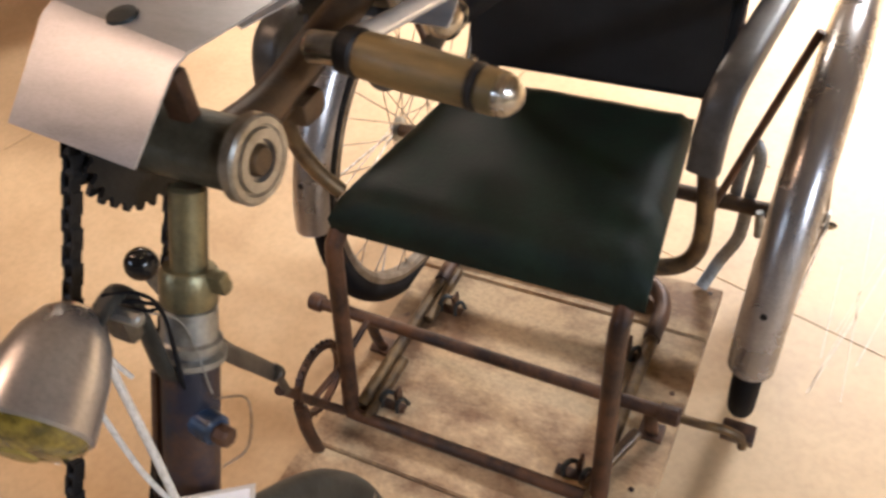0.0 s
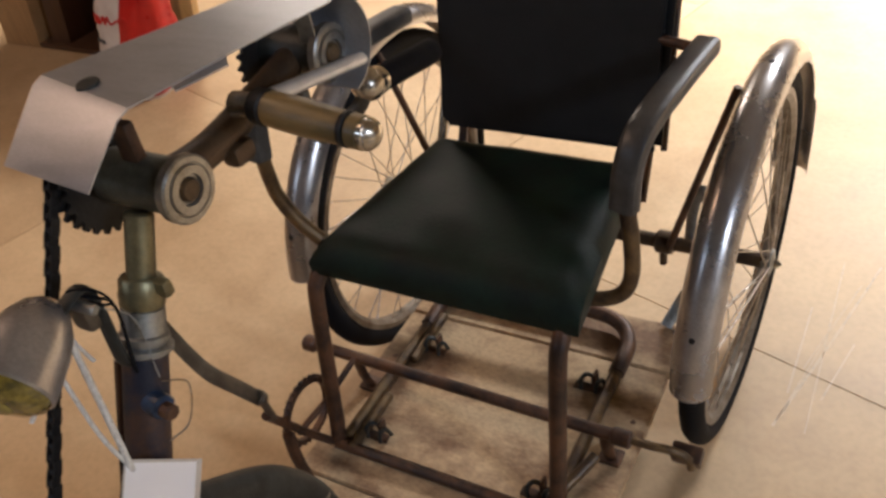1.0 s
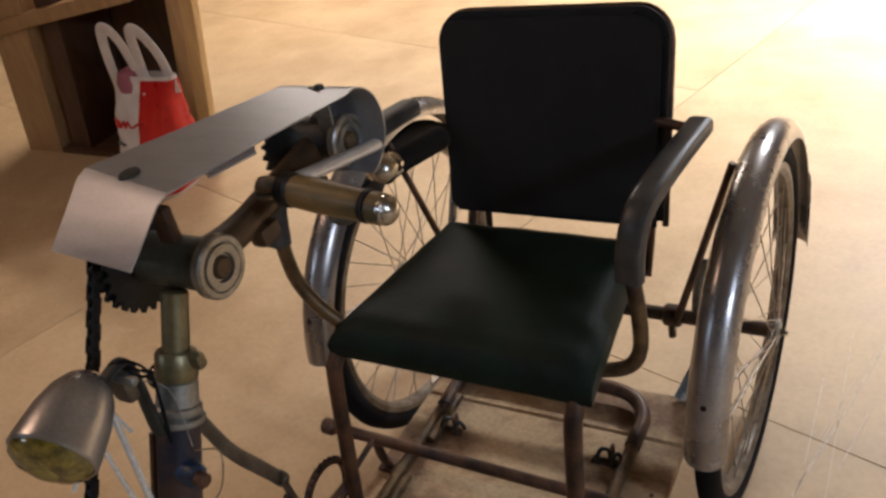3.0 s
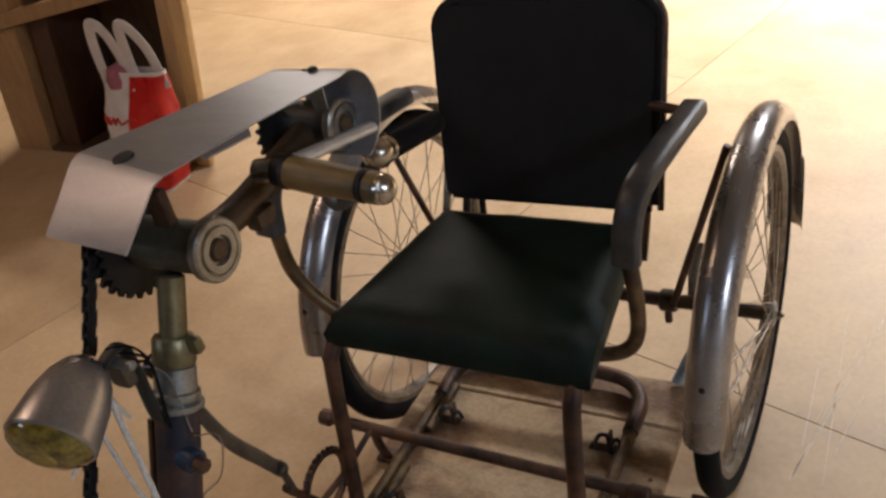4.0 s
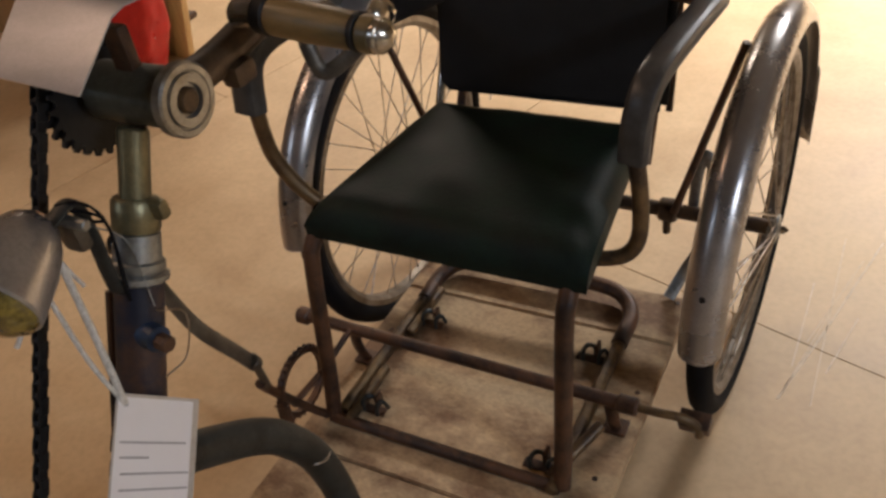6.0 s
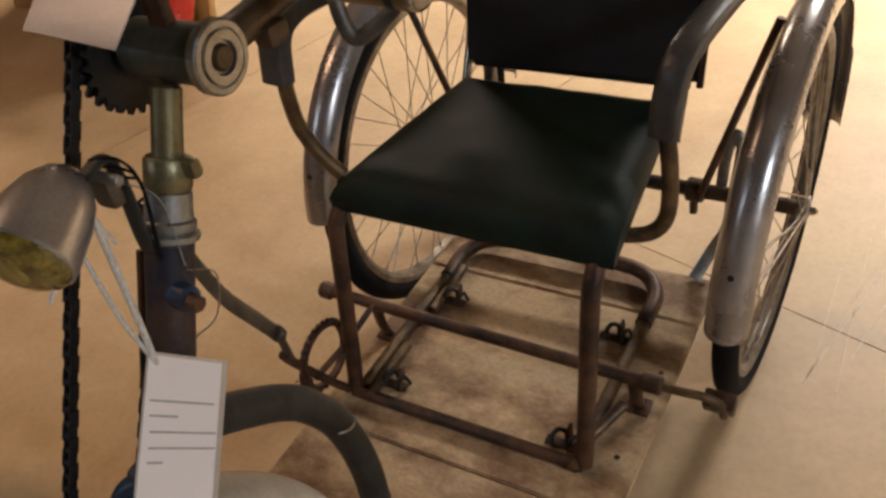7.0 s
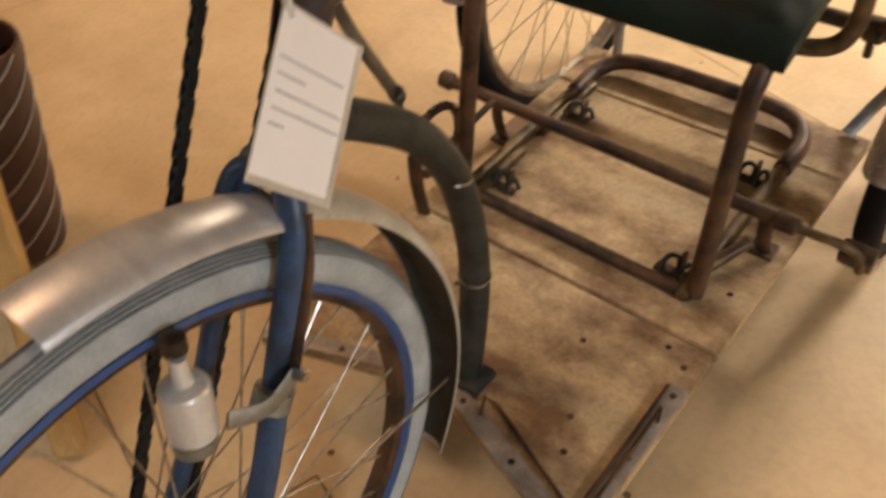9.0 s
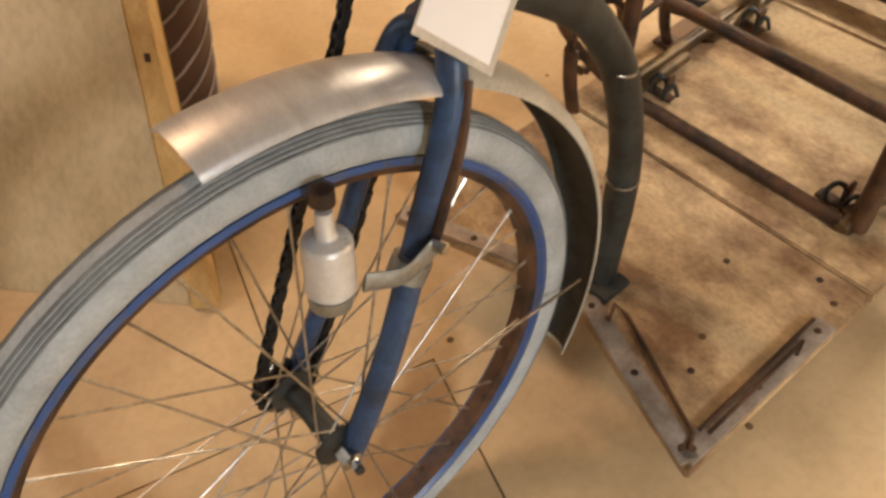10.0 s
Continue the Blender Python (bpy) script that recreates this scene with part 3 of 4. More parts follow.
part("plank", slab([(XL, -0.978), (-0.105, -0.888), (XR, -0.978), (XR, -0.6165), (XL, -0.6165)], Z0, Z1), M_PLANK, board, "", 30)


def strip(a, b, w):
    a, b = Vector((*a, Z1 + 0.003)), Vector((*b, Z1 + 0.003))
    ang = math.degrees(math.atan2(b.y - a.y, b.x - a.x))
    st = part("edge_strip", box((a + b) / 2, ((b - a).length, w, 0.006), 0.0015, pose(0, 0, 0, 0, 0, ang)), M_STRIP, board, "grey metal edge strip with a slot")
    for k in (0.06, 0.5, 0.93):
        part("screw", lathe(a + (b - a) * k + Vector((0, 0, 0.003)), (0, 0, 1), [(0, 0.005), (0.0015, 0.004), (0.002, 0)], 10), M_RUST, st)


strip((0.171, -0.970), (0.172, -0.695), 0.028)
strip((-0.068, -0.884), (0.180, -0.967), 0.028)
strip((-0.375, -0.966), (-0.135, -0.882), 0.026)
part("hook_rod", sweep([(-0.019, -0.893, 0.160), (-0.031, -0.868, 0.163), (-0.010, -0.869, 0.162), (0.160, -0.940, 0.161), (0.170, -0.958, 0.159)], 0.0032, n=8, smooth=False), M_RUST, board, "bent rusty wire hook")
part("hook_rod", sweep([(0.1615, -0.930, 0.160), (0.1605, -0.82, 0.161), (0.1585, -0.704, 0.160)], 0.0028, n=8), M_RUST, board, "rusty wire along the strip")
part("hook_rod", sweep([(0.172, -0.925, 0.160), (0.171, -0.80, 0.162), (0.1695, -0.742, 0.162), (0.176, -0.764, 0.160)], 0.0026, n=8, smooth=False), M_RUST, board, "bent rusty wire hook")
rng = random.Random(4)
for x, y in ((0.077, -0.82), (0.1, -0.87), (0.125, -0.64), (0.16, -0.66), (0.02, -0.70), (-0.2, -0.72), (0.165, -0.05), (-0.35, -0.05), (0.16, -0.30), (-0.35, -0.3), (0.15, -0.50)):
    part("nail", lathe((x, y, Z1 - 0.001), (0, 0, 1), [(0, 0.005), (0.0015, 0.005), (0.0022, 0.0)], 10), M_RUST, board)

# front wheel, fork and mudguard
wheel(F_AXLE, M_GREYTYRE, M_BLUERIM, 0.3575, 0.0235, 36, "spoked front wheel with grey tyre and blue rim")
FX = F_AXLE[0]
FY, FZ = F_AXLE[1], F_AXLE[2]
guardf = part("front_mudguard", guard((FX, FY, FZ), 0.398, 0.037, 0.015, 57, 91.5, 0.0014), M_ALU, trike, "bright aluminium front half of the mudguard")
part("rear_half", guard((FX, FY + 0.004, FZ + 0.010), 0.398, 0.036, 0.018, -33, 59, 0.0016), M_WHITEGUARD, guardf, "faded white rear half")
# Separate dark sheet just inside the rear half, making its underside dark.
part("guard_underside", guard((FX, FY + 0.004, FZ + 0.010), 0.3955, 0.0335, 0.016, -32, 58, 0.001), M_DARK, guardf, "dark underside")
part("guard_stay", rod((FX + 0.03, -0.925, 0.26), (FX + 0.052, FY, FZ), 0.002), M_STEEL, guardf)
for sx in (1, -1):
    part("fork_blade", sweep([(FX + sx * 0.024, -1.072, 0.690), (FX + sx * 0.039, -1.092, 0.645), (FX + sx * 0.046, -1.145, 0.545), (FX + sx * 0.053, -1.21, 0.425), (FX + sx * 0.057, FY, FZ - 0.014)], 0.0135, flat=0.75), M_BLUE, trike, "chipped dark blue fork blade")
    part("fork_nut", lathe((FX + sx * 0.05, FY, FZ), (sx, 0, 0), [(0, 0.012), (0.02, 0.012), (0.021, 0.006), (0.03, 0.006)], 6), M_CHROME, trike)
part("fork_strap", sweep([(FX + 0.044, -1.075, 0.672), (FX + 0.055, -1.098, 0.622), (FX + 0.062, -1.145, 0.54)], 0.006, flat=0.4), M_RUST, trike)
part("fork_crown", box((FX - 0.004, -1.058, 0.693), (0.062, 0.034, 0.022), 0.01), M_BLUE, trike, "dark blue fork crown")
part("guard_cap", sweep([(FX - 0.038, -1.105, 0.660), (FX - 0.030, -1.082, 0.690), (FX, -1.060, 0.700)], 0.010, flat=0.7), M_BLUE, trike)
part("front_axle", rod((FX - 0.085, FY, FZ), (FX + 0.085, FY, FZ), 0.005), M_DARK, trike)

# bottle dynamo clamped to the fork
dyn = part("dynamo", lathe((-0.0245, -1.241, 0.545), (-0.05, 0.2, 1), [(0, 0.013), (0.002, 0.0185), (0.012, 0.0195), (0.0125, 0.0215), (0.060, 0.0215), (0.0635, 0.0200), (0.0655, 0.0165), (0.0665, 0.0095), (0.070, 0.0085), (0.080, 0.0075), (0.092, 0.0075)], 32), M_DYN, trike, "silver bottle dynamo", 22)
part("dynamo_base", lathe((-0.0240, -1.2435, 0.538), (-0.05, 0.2, 1), [(0, 0.012), (0.002, 0.0185), (0.016, 0.0205), (0.0165, 0.018)], 28), M_ZINC, dyn, "grey base cap", 22)
part("drive_roller", lathe((-0.0295, -1.222, 0.640), (-0.05, 0.2, 1), [(0, 0.008), (0.002, 0.0105), (0.016, 0.0105), (0.018, 0.008), (0.02, 0.0)]), M_RUST, dyn, "rusty knurled roller")
part("dynamo_bracket", sweep([(-0.012, -1.215, 0.552), (-0.004, -1.185, 0.540), (-0.004, -1.165, 0.540), (-0.004, -1.145, 0.548)], 0.010, flat=0.28, up=(1, 0, 0)), M_ZINC, trike)
part("bracket_bolt", rod((-0.006, -1.147, 0.550), (0.010, -1.143, 0.552), 0.006, n=6), M_CHROME, trike)
part("bracket_clamp", lathe((FX + 0.048, -1.158, 0.525), (0.02, -0.55, -0.75), [(0, 0.019), (0.02, 0.019)], 16), M_ZINC, trike)

# steering column
SX = -0.081
def col(z):
    """Point of the steering axis at height z."""
    return Vector((SX, -0.888 - (1.01 - z) * 0.47, z))


axis = (col(1.0) - col(0.7)).normalized()
part("head_tube", rod(col(0.715), col(0.892), 0.0215, n=20), M_HEAD, trike, "dark blue head tube with worn rusty patches")
part("steering_stem", rod(col(0.86), col(1.005), 0.0132, n=20), M_OLIVE, trike, "olive brass steering stem")
part("head_cup", lathe(col(0.884), axis, [(0, 0.022), (0.003, 0.0262), (0.008, 0.0265), (0.010, 0.0215), (0.013, 0.0232), (0.019, 0.0232), (0.021, 0.0205), (0.044, 0.0198), (0.046, 0.017)]), M_ZINC, trike)
part("stem_clamp", lathe(col(0.925), axis, [(0, 0.0185), (0.003, 0.0205), (0.026, 0.0205), (0.029, 0.0185)]), M_OLIVE, trike)
part("clamp_ear", box(col(0.942) + Vector((0.024, 0.004, 0.002)), (0.016, 0.012, 0.018), 0.005), M_OLIVE, trike)
for h in (0.848,):
    part("stem_boss", rod(col(h) + Vector((0.01, -0.006, 0)), col(h) + Vector((0.034, -0.010, 0)), 0.012), M_BLUE, trike)
    part("stem_bolt", rod(col(h) + Vector((0.03, -0.010, 0)), col(h) + Vector((0.046, -0.012, 0)), 0.008, n=8), M_RUST, trike)
part("brake_cable", sweep([col(0.88) + Vector((-0.022, -0.014, 0)), col(0.80) + Vector((-0.024, -0.012, 0)), col(0.72) + Vector((-0.024, -0.012, 0))], 0.0035), M_RUST, trike)
part("thin_wire", sweep([col(0.872) + Vector((0.03, -0.01, 0)), col(0.86) + Vector((0.045, 0.01, 0)), col(0.83) + Vector((0.05, 0.005, 0)), col(0.81) + Vector((0.03, 0, 0))], 0.0008, n=6), M_STEEL, trike)

# the arched main tube from the head to the board
part("main_tube", sweep([(-0.078, -1.0, 0.705), (-0.079, -0.951, 0.667), (-0.08, -0.90, 0.622), (-0.08, -0.866, 0.578), (-0.08, -0.832, 0.505), (-0.08, -0.813, 0.40), (-0.08, -0.816, 0.30), (-0.079, -0.834, 0.215), (-0.078, -0.850, 0.15)], 0.0205, n=18), M_DARK, trike, "thick grimy black arched frame tube")
part("tube_foot", box((-0.078, -0.850, 0.159), (0.07, 0.05, 0.014), 0.004), M_DARK, trike)
for p, n in (((-0.08, -0.836, 0.515), (0.1, 0.32, 1)), ((-0.08, -0.814, 0.33), (0.1, 0.0, 1))):
    part("wire_loop", lathe(p, n, [(0, 0.0222), (0.0015, 0.0228), (0.003, 0.0222)], 20), M_STEEL, trike)

# hand lever with a ball knob, down to the toothed quadrant
lever = part("hand_lever", sweep([(-0.334, -0.780, 0.735), (-0.318, -0.775, 0.68), (-0.306, -0.765, 0.62), (-0.299, -0.752, 0.575), (-0.307, -0.715, 0.505), (-0.312, -0.684, 0.445)], 0.0125, flat=0.3, steps=5), M_BRACE, trike, "worn flat steel hand lever")
part("ball_knob", lathe((-0.338, -0.781, 0.722), (0, 0, 1), [(0.019 - 0.019 * math.cos(math.pi * k / 12), 0.019 * math.sin(math.pi * k / 12)) for k in range(13)], 24), M_KNOB, lever, "glossy black ball knob")
part("lever_collar", rod((-0.311, -0.688, 0.455), (-0.316, -0.678, 0.436), 0.0125, n=14), M_BRACE, lever)
part("lever_rod", rod((-0.315, -0.680, 0.44), (-0.346, -0.648, 0.345), 0.0065), M_BRACE, lever)
part("brace_rod", sweep([(-0.34, -0.665, 0.37), (-0.365, -0.63, 0.31), (-0.355, -0.58, 0.22), (-0.34, -0.55, 0.17)], 0.008), M_RUST, trike)
QC, QR = Vector((-0.362, -0.562, 0.262)), 0.058
quad = part("quadrant", ring(QC, QR, [(-0.006, 0.004), (-0.006, -0.004), (0.006, -0.004), (0.006, 0.004)], 48), M_RUST, trike, "rusty toothed ring")
for k in range(30):
    a = k * math.tau / 30
    d = Vector((0, math.cos(a), math.sin(a)))
    part("tooth", box(QC + d * (QR + 0.006), (0.006, 0.005, 0.008), 0, Matrix.Rotation(a - math.pi / 2, 4, "X")), M_RUST, quad)
part("quadrant_post", sweep([(-0.352, -0.628, 0.275), (-0.350, -0.632, 0.22), (-0.350, -0.625, 0.15)], 0.012, flat=0.6), M_RUST, trike)
part("quadrant_link", sweep([(-0.362, -0.6, 0.24), (-0.35, -0.52, 0.25), (-0.35, -0.42, 0.26)], 0.006), M_RUST, trike)

# crank gear on top: two bearing shells, the bar between them, sprockets
NEAR, FAR = Vector((-0.037, -0.871, 1.0245)), Vector((-0.046, -0.632, 1.033))
for p, mt in ((NEAR, M_SHELL), (FAR, M_DARK)):
    sh = part("bearing_shell", lathe(p, (-1, 0, 0), [(0, 0.022), (0.003, 0.0255), (0.083, 0.0255), (0.086, 0.022)]), mt, trike, "grimy green-black bearing shell")
    part("cup", lathe(p + Vector((0.002, 0, 0)), (1, 0, 0), [(-0.004, 0.026), (-0.002, 0.031), (0.006, 0.031), (0.008, 0.029), (0.008, 0.0245), (0.006, 0.0235), (0.006, 0.0225), (0.009, 0.0215), (0.009, 0.0145), (0.005, 0.0135), (0.005, 0.0)], 32), M_CUP, sh, "dull nickel bearing cup")
    part("axle_end", lathe(p + Vector((0.006, 0, 0)), (1, 0, 0), [(0, 0.0115), (0.004, 0.011), (0.006, 0.009), (0.006, 0.0)], 16), M_OCHRE, sh, "brown axle end")



def sprocket(c, r, teeth, x=0.004):
    pts = []
    for k in range(teeth * 4):
        a = k * math.tau / (teeth * 4)
        rr = r if k % 4 in (0, 1) else r - 0.006
        pts.append((rr * math.cos(a), rr * math.sin(a)))
    b = slab(pts, -x / 2, x / 2, 0)
    bmesh.ops.transform(b, matrix=Matrix.Translation(c) @ Matrix.Rotation(math.pi / 2, 4, "Y"), verts=b.verts)
    return b


CX = -0.128
for c, r, tt in ((Vector((CX - 0.02, NEAR.y, NEAR.z - 0.01)), 0.050, 24), (Vector((CX - 0.008, NEAR.y, NEAR.z - 0.01)), 0.050, 24), (Vector((CX + 0.01, FAR.y - 0.01, FAR.z - 0.004)), 0.046, 22), (Vector((CX, F_AXLE[1], F_AXLE[2])), 0.036, 16)):
    part("sprocket", sprocket(c, r, tt), M_BLACK, trike, "black greasy sprocket")
part("sprocket_axle", rod((CX - 0.024, NEAR.y, NEAR.z - 0.01), (-0.1, NEAR.y, NEAR.z - 0.006), 0.012), M_DARK, trike)
part("handle_stem", sweep([(-0.075, NEAR.y + 0.005, NEAR.z - 0.005), (-0.075, -0.80, 1.012), (-0.078, -0.72, 1.02), (-0.08, FAR.y, FAR.z)], 0.0165, n=16), M_STEM, trike, "worn brown tube between the shells")
part("stem_lump", box((-0.062, -0.775, 0.998), (0.022, 0.030, 0.022), 0.007), M_STEM, trike)
part("stem_bracket", sweep([(-0.120, -0.605, 0.965), (-0.112, -0.612, 0.935), (-0.100, -0.612, 0.912), (-0.082, -0.60, 0.918), (-0.058, -0.585, 0.940), (-0.046, -0.58, 0.962)], 0.0095, flat=0.45), M_BRACE, trike, "worn bent bracket with rust")

# near crank with the amber grip
part("crank_arm", sweep([(-0.006, -0.628, 1.028), (-0.008, -0.71, 1.046), (-0.012, -0.785, 1.062)], 0.0092, flat=0.75, n=16), M_DYN, trike, "chromed crank arm")
part("crank_boss", rod((-0.034, -0.787, 1.060), (-0.002, -0.787, 1.062), 0.0122), M_CHROME, trike)
grip = part("grip", lathe((-0.004, -0.787, 1.062), (0.124, -0.010, -0.007), [(0, 0.0135), (0.006, 0.0150), (0.014, 0.0150), (0.015, 0.0160), (0.05, 0.0168), (0.098, 0.0148), (0.1, 0.0125), (0.104, 0.0125), (0.105, 0.0150), (0.116, 0.0148)]), M_HORN, trike, "worn amber crank grip")
part("grip_ring", lathe((0.092, -0.7947, 1.0566), (0.124, -0.010, -0.007), [(0, 0.0145), (0.001, 0.0160), (0.005, 0.0160), (0.006, 0.0145)], 20), M_BLACK, grip, "black ring")
part("grip_cap", lathe((0.108, -0.796, 1.0557), (0.124, -0.010, -0.007), [(0, 0.0138), (0.004, 0.0142), (0.009, 0.0142), (0.010, 0.0128), (0.012, 0.0128), (0.015, 0.010), (0.018, 0.0055), (0.019, 0.0)], 20), M_CHROME, grip, "chrome end cap")
part("grip_band", lathe((-0.005, -0.787, 1.062), (0.124, -0.010, -0.007), [(0, 0.0165), (0.012, 0.0172), (0.014, 0.015)], 20), M_BLACK, grip)
# second handle, black rubber with a chrome dome
part("far_crank_arm", sweep([FAR + Vector((-0.09, 0, 0)), (-0.138, -0.57, 0.99), (-0.115, -0.54, 0.955), (-0.06, -0.55, 0.955)], 0.0085), M_CHROME, trike)
g2 = part("far_grip", lathe((-0.053, -0.545, 0.954), (0.0, 0.16, -0.030), [(0, 0.0135), (0.004, 0.0158), (0.11, 0.0165), (0.125, 0.0165), (0.13, 0.013)]), M_RUBBER, trike, "black rubber crank grip")
part("dome", lathe((-0.050, -0.590, 0.968), (0.0, 0.16, -0.045), [(0, 0.0), (0.004, 0.011), (0.012, 0.018), (0.024, 0.0205), (0.03, 0.018), (0.045, 0.0165)]), M_CHROME, g2, "chrome dome")

# aluminium chain cover
def cover():
    rows = []
    line = [(-0.929, 1.062, -0.176, -0.058), (-0.864, 1.103, -0.188, -0.050), (-0.852, 1.1075, -0.187, -0.047), (-0.76, 1.106, -0.146, -0.026), (-0.652, 1.104, -0.102, 0.000)]
    for n, (y, z, a, b) in enumerate(line):
        rows.append([(a + (b - a) * k / 4, y - (0.012 if n < 1 else 0.030 if n < 3 else 0.014) * k / 4, z) for k in range(5)])
    for k in range(1, 15):
        a = radians(90 - 12 * k)
        rows.append([(-0.104 + 0.100 * j / 4, -0.656 + 0.052 * math.cos(a), 1.052 + 0.052 * math.sin(a)) for j in range(5)])
    return ribbon(rows, 0.0014)


cv = part("chain_cover", cover(), M_COVER, trike, "dull bent aluminium chain cover", 20)
part("rivet", lathe((-0.119, -0.858, 1.108), (0, -0.1, 1), [(0, 0.011), (0.002, 0.010), (0.004, 0.0)], 14), M_DARK, cv)
part("rivet", lathe((-0.045, -0.650, 1.104), (0, 0, 1), [(0, 0.006), (0.003, 0.005), (0.005, 0.0)], 12), M_DARK, cv)
part("cover_stay", box((-0.05, -0.648, 1.075), (0.02, 0.003, 0.06), 0.001), M_ZINC, cv)
part("under_strip", ribbon([[(-0.068, -0.818, 1.092), (-0.052, -0.828, 1.092)], [(-0.052, -0.760, 1.091), (-0.040, -0.772, 1.089)]], 0.0012), M_ALU, cv, "blue-grey strip under the cover")
part("cover_post", box((-0.08, -0.872, 1.06), (0.02, 0.012, 0.05), 0.003), M_RUST, cv)

# drive chain: two strands and the turns round the sprockets
def chain_line():
    a, b = Vector((NEAR.y, NEAR.z - 0.01)), Vector((F_AXLE[1], F_AXLE[2]))
    d = (b - a).normalized()
    nrm = Vector((-d.y, d.x))
    ra, rb = 0.048, 0.034
    pts = []
    for k in range(13):
        t = math.pi * k / 12
        pts.append(a + nrm * (ra * math.cos(t)) - d * (ra * math.sin(t)))
    p0, p1 = a - nrm * ra, b - nrm * rb
    pts += [p0 + (p1 - p0) * k / 40 for k in range(1, 41)]
    for k in range(1, 9):
        t = math.pi * k / 8
        pts.append(b - nrm * (rb * math.cos(t)) + d * (rb * math.sin(t)))
    p0, p1 = b + nrm * rb, a + nrm * ra
    pts += [p0 + (p1 - p0) * k / 40 for k in range(1, 41)]
    return pts


link_bm = box((-0.0038, 0, 0), (0.0016, 0.0165, 0.0095), 0.002)
link_bm = box((0.0038, 0, 0), (0.0016, 0.0165, 0.0095), 0.002, None, link_bm)
link_bm = rod((-0.005, 0.0045, 0), (0.005, 0.0045, 0), 0.0042, n=8, bm=link_bm)
link_me = bpy.data.meshes.new("link")
link_bm.to_mesh(link_me)
link_bm.free()
link_me.materials.append(M_BLACK)
pts = chain_line()
chain = part("chain", rod((CX - 0.003, F_AXLE[1], F_AXLE[2]), (CX + 0.003, F_AXLE[1], F_AXLE[2]), 0.012), M_BLACK, trike, "black greasy drive chain")
acc, step, odd = 0.0, 0.0127, 0
for p, q in zip(pts, pts[1:] + pts[:1]):
    seg = (q - p).length
    while acc < seg:
        c = p + (q - p) * (acc / seg)
        a = math.atan2(q.y - p.y, q.x - p.x)
        attach("link", link_me, chain, "", Matrix.Translation((CX - 0.02 * (c.y - 0.338) / 0.672 + (0.0009 if odd else -0.0009), c.x, c.y)) @ Matrix.Rotation(a, 4, "X"))
        acc += step
        odd = 1 - odd
    acc -= seg

# headlamp on a bracket in front of the head
LB, LD = Vector((-0.0965, -0.990, 0.982)), Vector((0.022, -0.088, -0.026)).normalized()
lamp = part("headlamp", lathe(LB, LD, [(0, 0.0), (0.003, 0.011), (0.010, 0.020), (0.024, 0.0285), (0.045, 0.0345), (0.074, 0.038), (0.081, 0.0385), (0.083, 0.037)], 32), M_FENDER, trike, "bullet-shaped steel headlamp with yellowed lens")
part("lens", lathe(LB + LD * 0.0815, LD, [(0, 0.0365), (0.006, 0.0345), (0.012, 0.026), (0.015, 0.013), (0.016, 0.0)], 32), M_LENS, lamp, "yellowed glass lens")
part("reflector_spot", lathe(LB + LD * 0.0955, LD, [(0, 0.0135), (0.003, 0.011), (0.0045, 0.0)], 20), M_BULB, lamp)
part("lamp_bracket", sweep([LB + LD * 0.012 + Vector((0.014, 0, 0)), LB + Vector((0.02, 0.016, 0.004)), LB + Vector((0.014, 0.024, -0.03)), col(0.895) + Vector((0.002, -0.028, 0.0)), col(0.890) + Vector((0, -0.01, 0))], 0.0085, flat=0.45), M_DARK, trike, "grey lamp bracket")
part("lamp_bolt", rod(LB + Vector((0.014, 0.004, -0.004)), LB + Vector((0.040, 0.008, -0.008)), 0.005, n=8), M_ZINC, trike)
part("lamp_plate", box(LB + Vector((0.011, 0.012, -0.024)), (0.024, 0.014, 0.030), 0.006), M_BRACE, trike)
for k in range(3):
    part("lamp_wire", sweep([LB + Vector((0.016, 0.006, 0.008 - 0.006 * k)), LB + Vector((0.034, 0.018, 0.004 - 0.008 * k)), LB + Vector((0.03, 0.03, -0.03)), col(0.885) + Vector((0.014, -0.024, 0.004 * k))], 0.0014, n=6), M_RUBBER, trike)
part("lamp_wire", sweep([col(0.875) + Vector((0.028, -0.01, 0)), LB + Vector((0.03, 0.04, -0.05)), LB + Vector((0.02, 0.02, -0.02))], 0.0007, n=6), M_ZINC, trike)

# ---- laminated tag on its string ----
TL, TW, TH = Vector((-0.0520, -1.0281, 0.8372)), Vector((0.0048, 0.0630, -0.0733)), Vector((0.0386, -0.1005, -0.0838))
TN = TW.cross(TH).normalized() * -1
if TN.x < 0:
    TN = -TN
tag = empty_thing("paper_tag", TL, "white laminated paper tag hanging on a cotton string", "tag")
tm = Matrix((TW.normalized(), (TN.cross(TW.normalized())), TN)).transposed().to_4x4()


def on_tag(u, v, w, h, t, lift, name, material):
    b = box((0, 0, 0), (w, h, t), 0, tm)
    bmesh.ops.translate(b, vec=TL + TW * u + TH * v + TN * lift, verts=b.verts)
    return part(name, b, material, tag)


on_tag(0.5, 0.5, TW.length * 1.0, TH.length * 1.0, 0.0005, 0, "film", M_FILM)
on_tag(0.47, 0.485, TW.length * 0.9, TH.length * 0.93, 0.0009, 0.0002, "card", M_PAPER)
for v, u0, w in ((0.30, 0.07, 0.78), (0.39, 0.08, 0.33), (0.485, 0.10, 0.80), (0.58, 0.10, 0.80), (0.665, 0.10, 0.17)):
    on_tag(u0 + w / 2, v - 0.01, TW.length * w, 0.0017, 0.0003, 0.0009, "print_line", M_INK)
knot = TL + TW * 0.10 + TH * 0.06
part("eyelet", lathe(knot - TN * 0.001, TN, [(0, 0.0026), (0.0024, 0.0026)], 10), M_INK, tag)
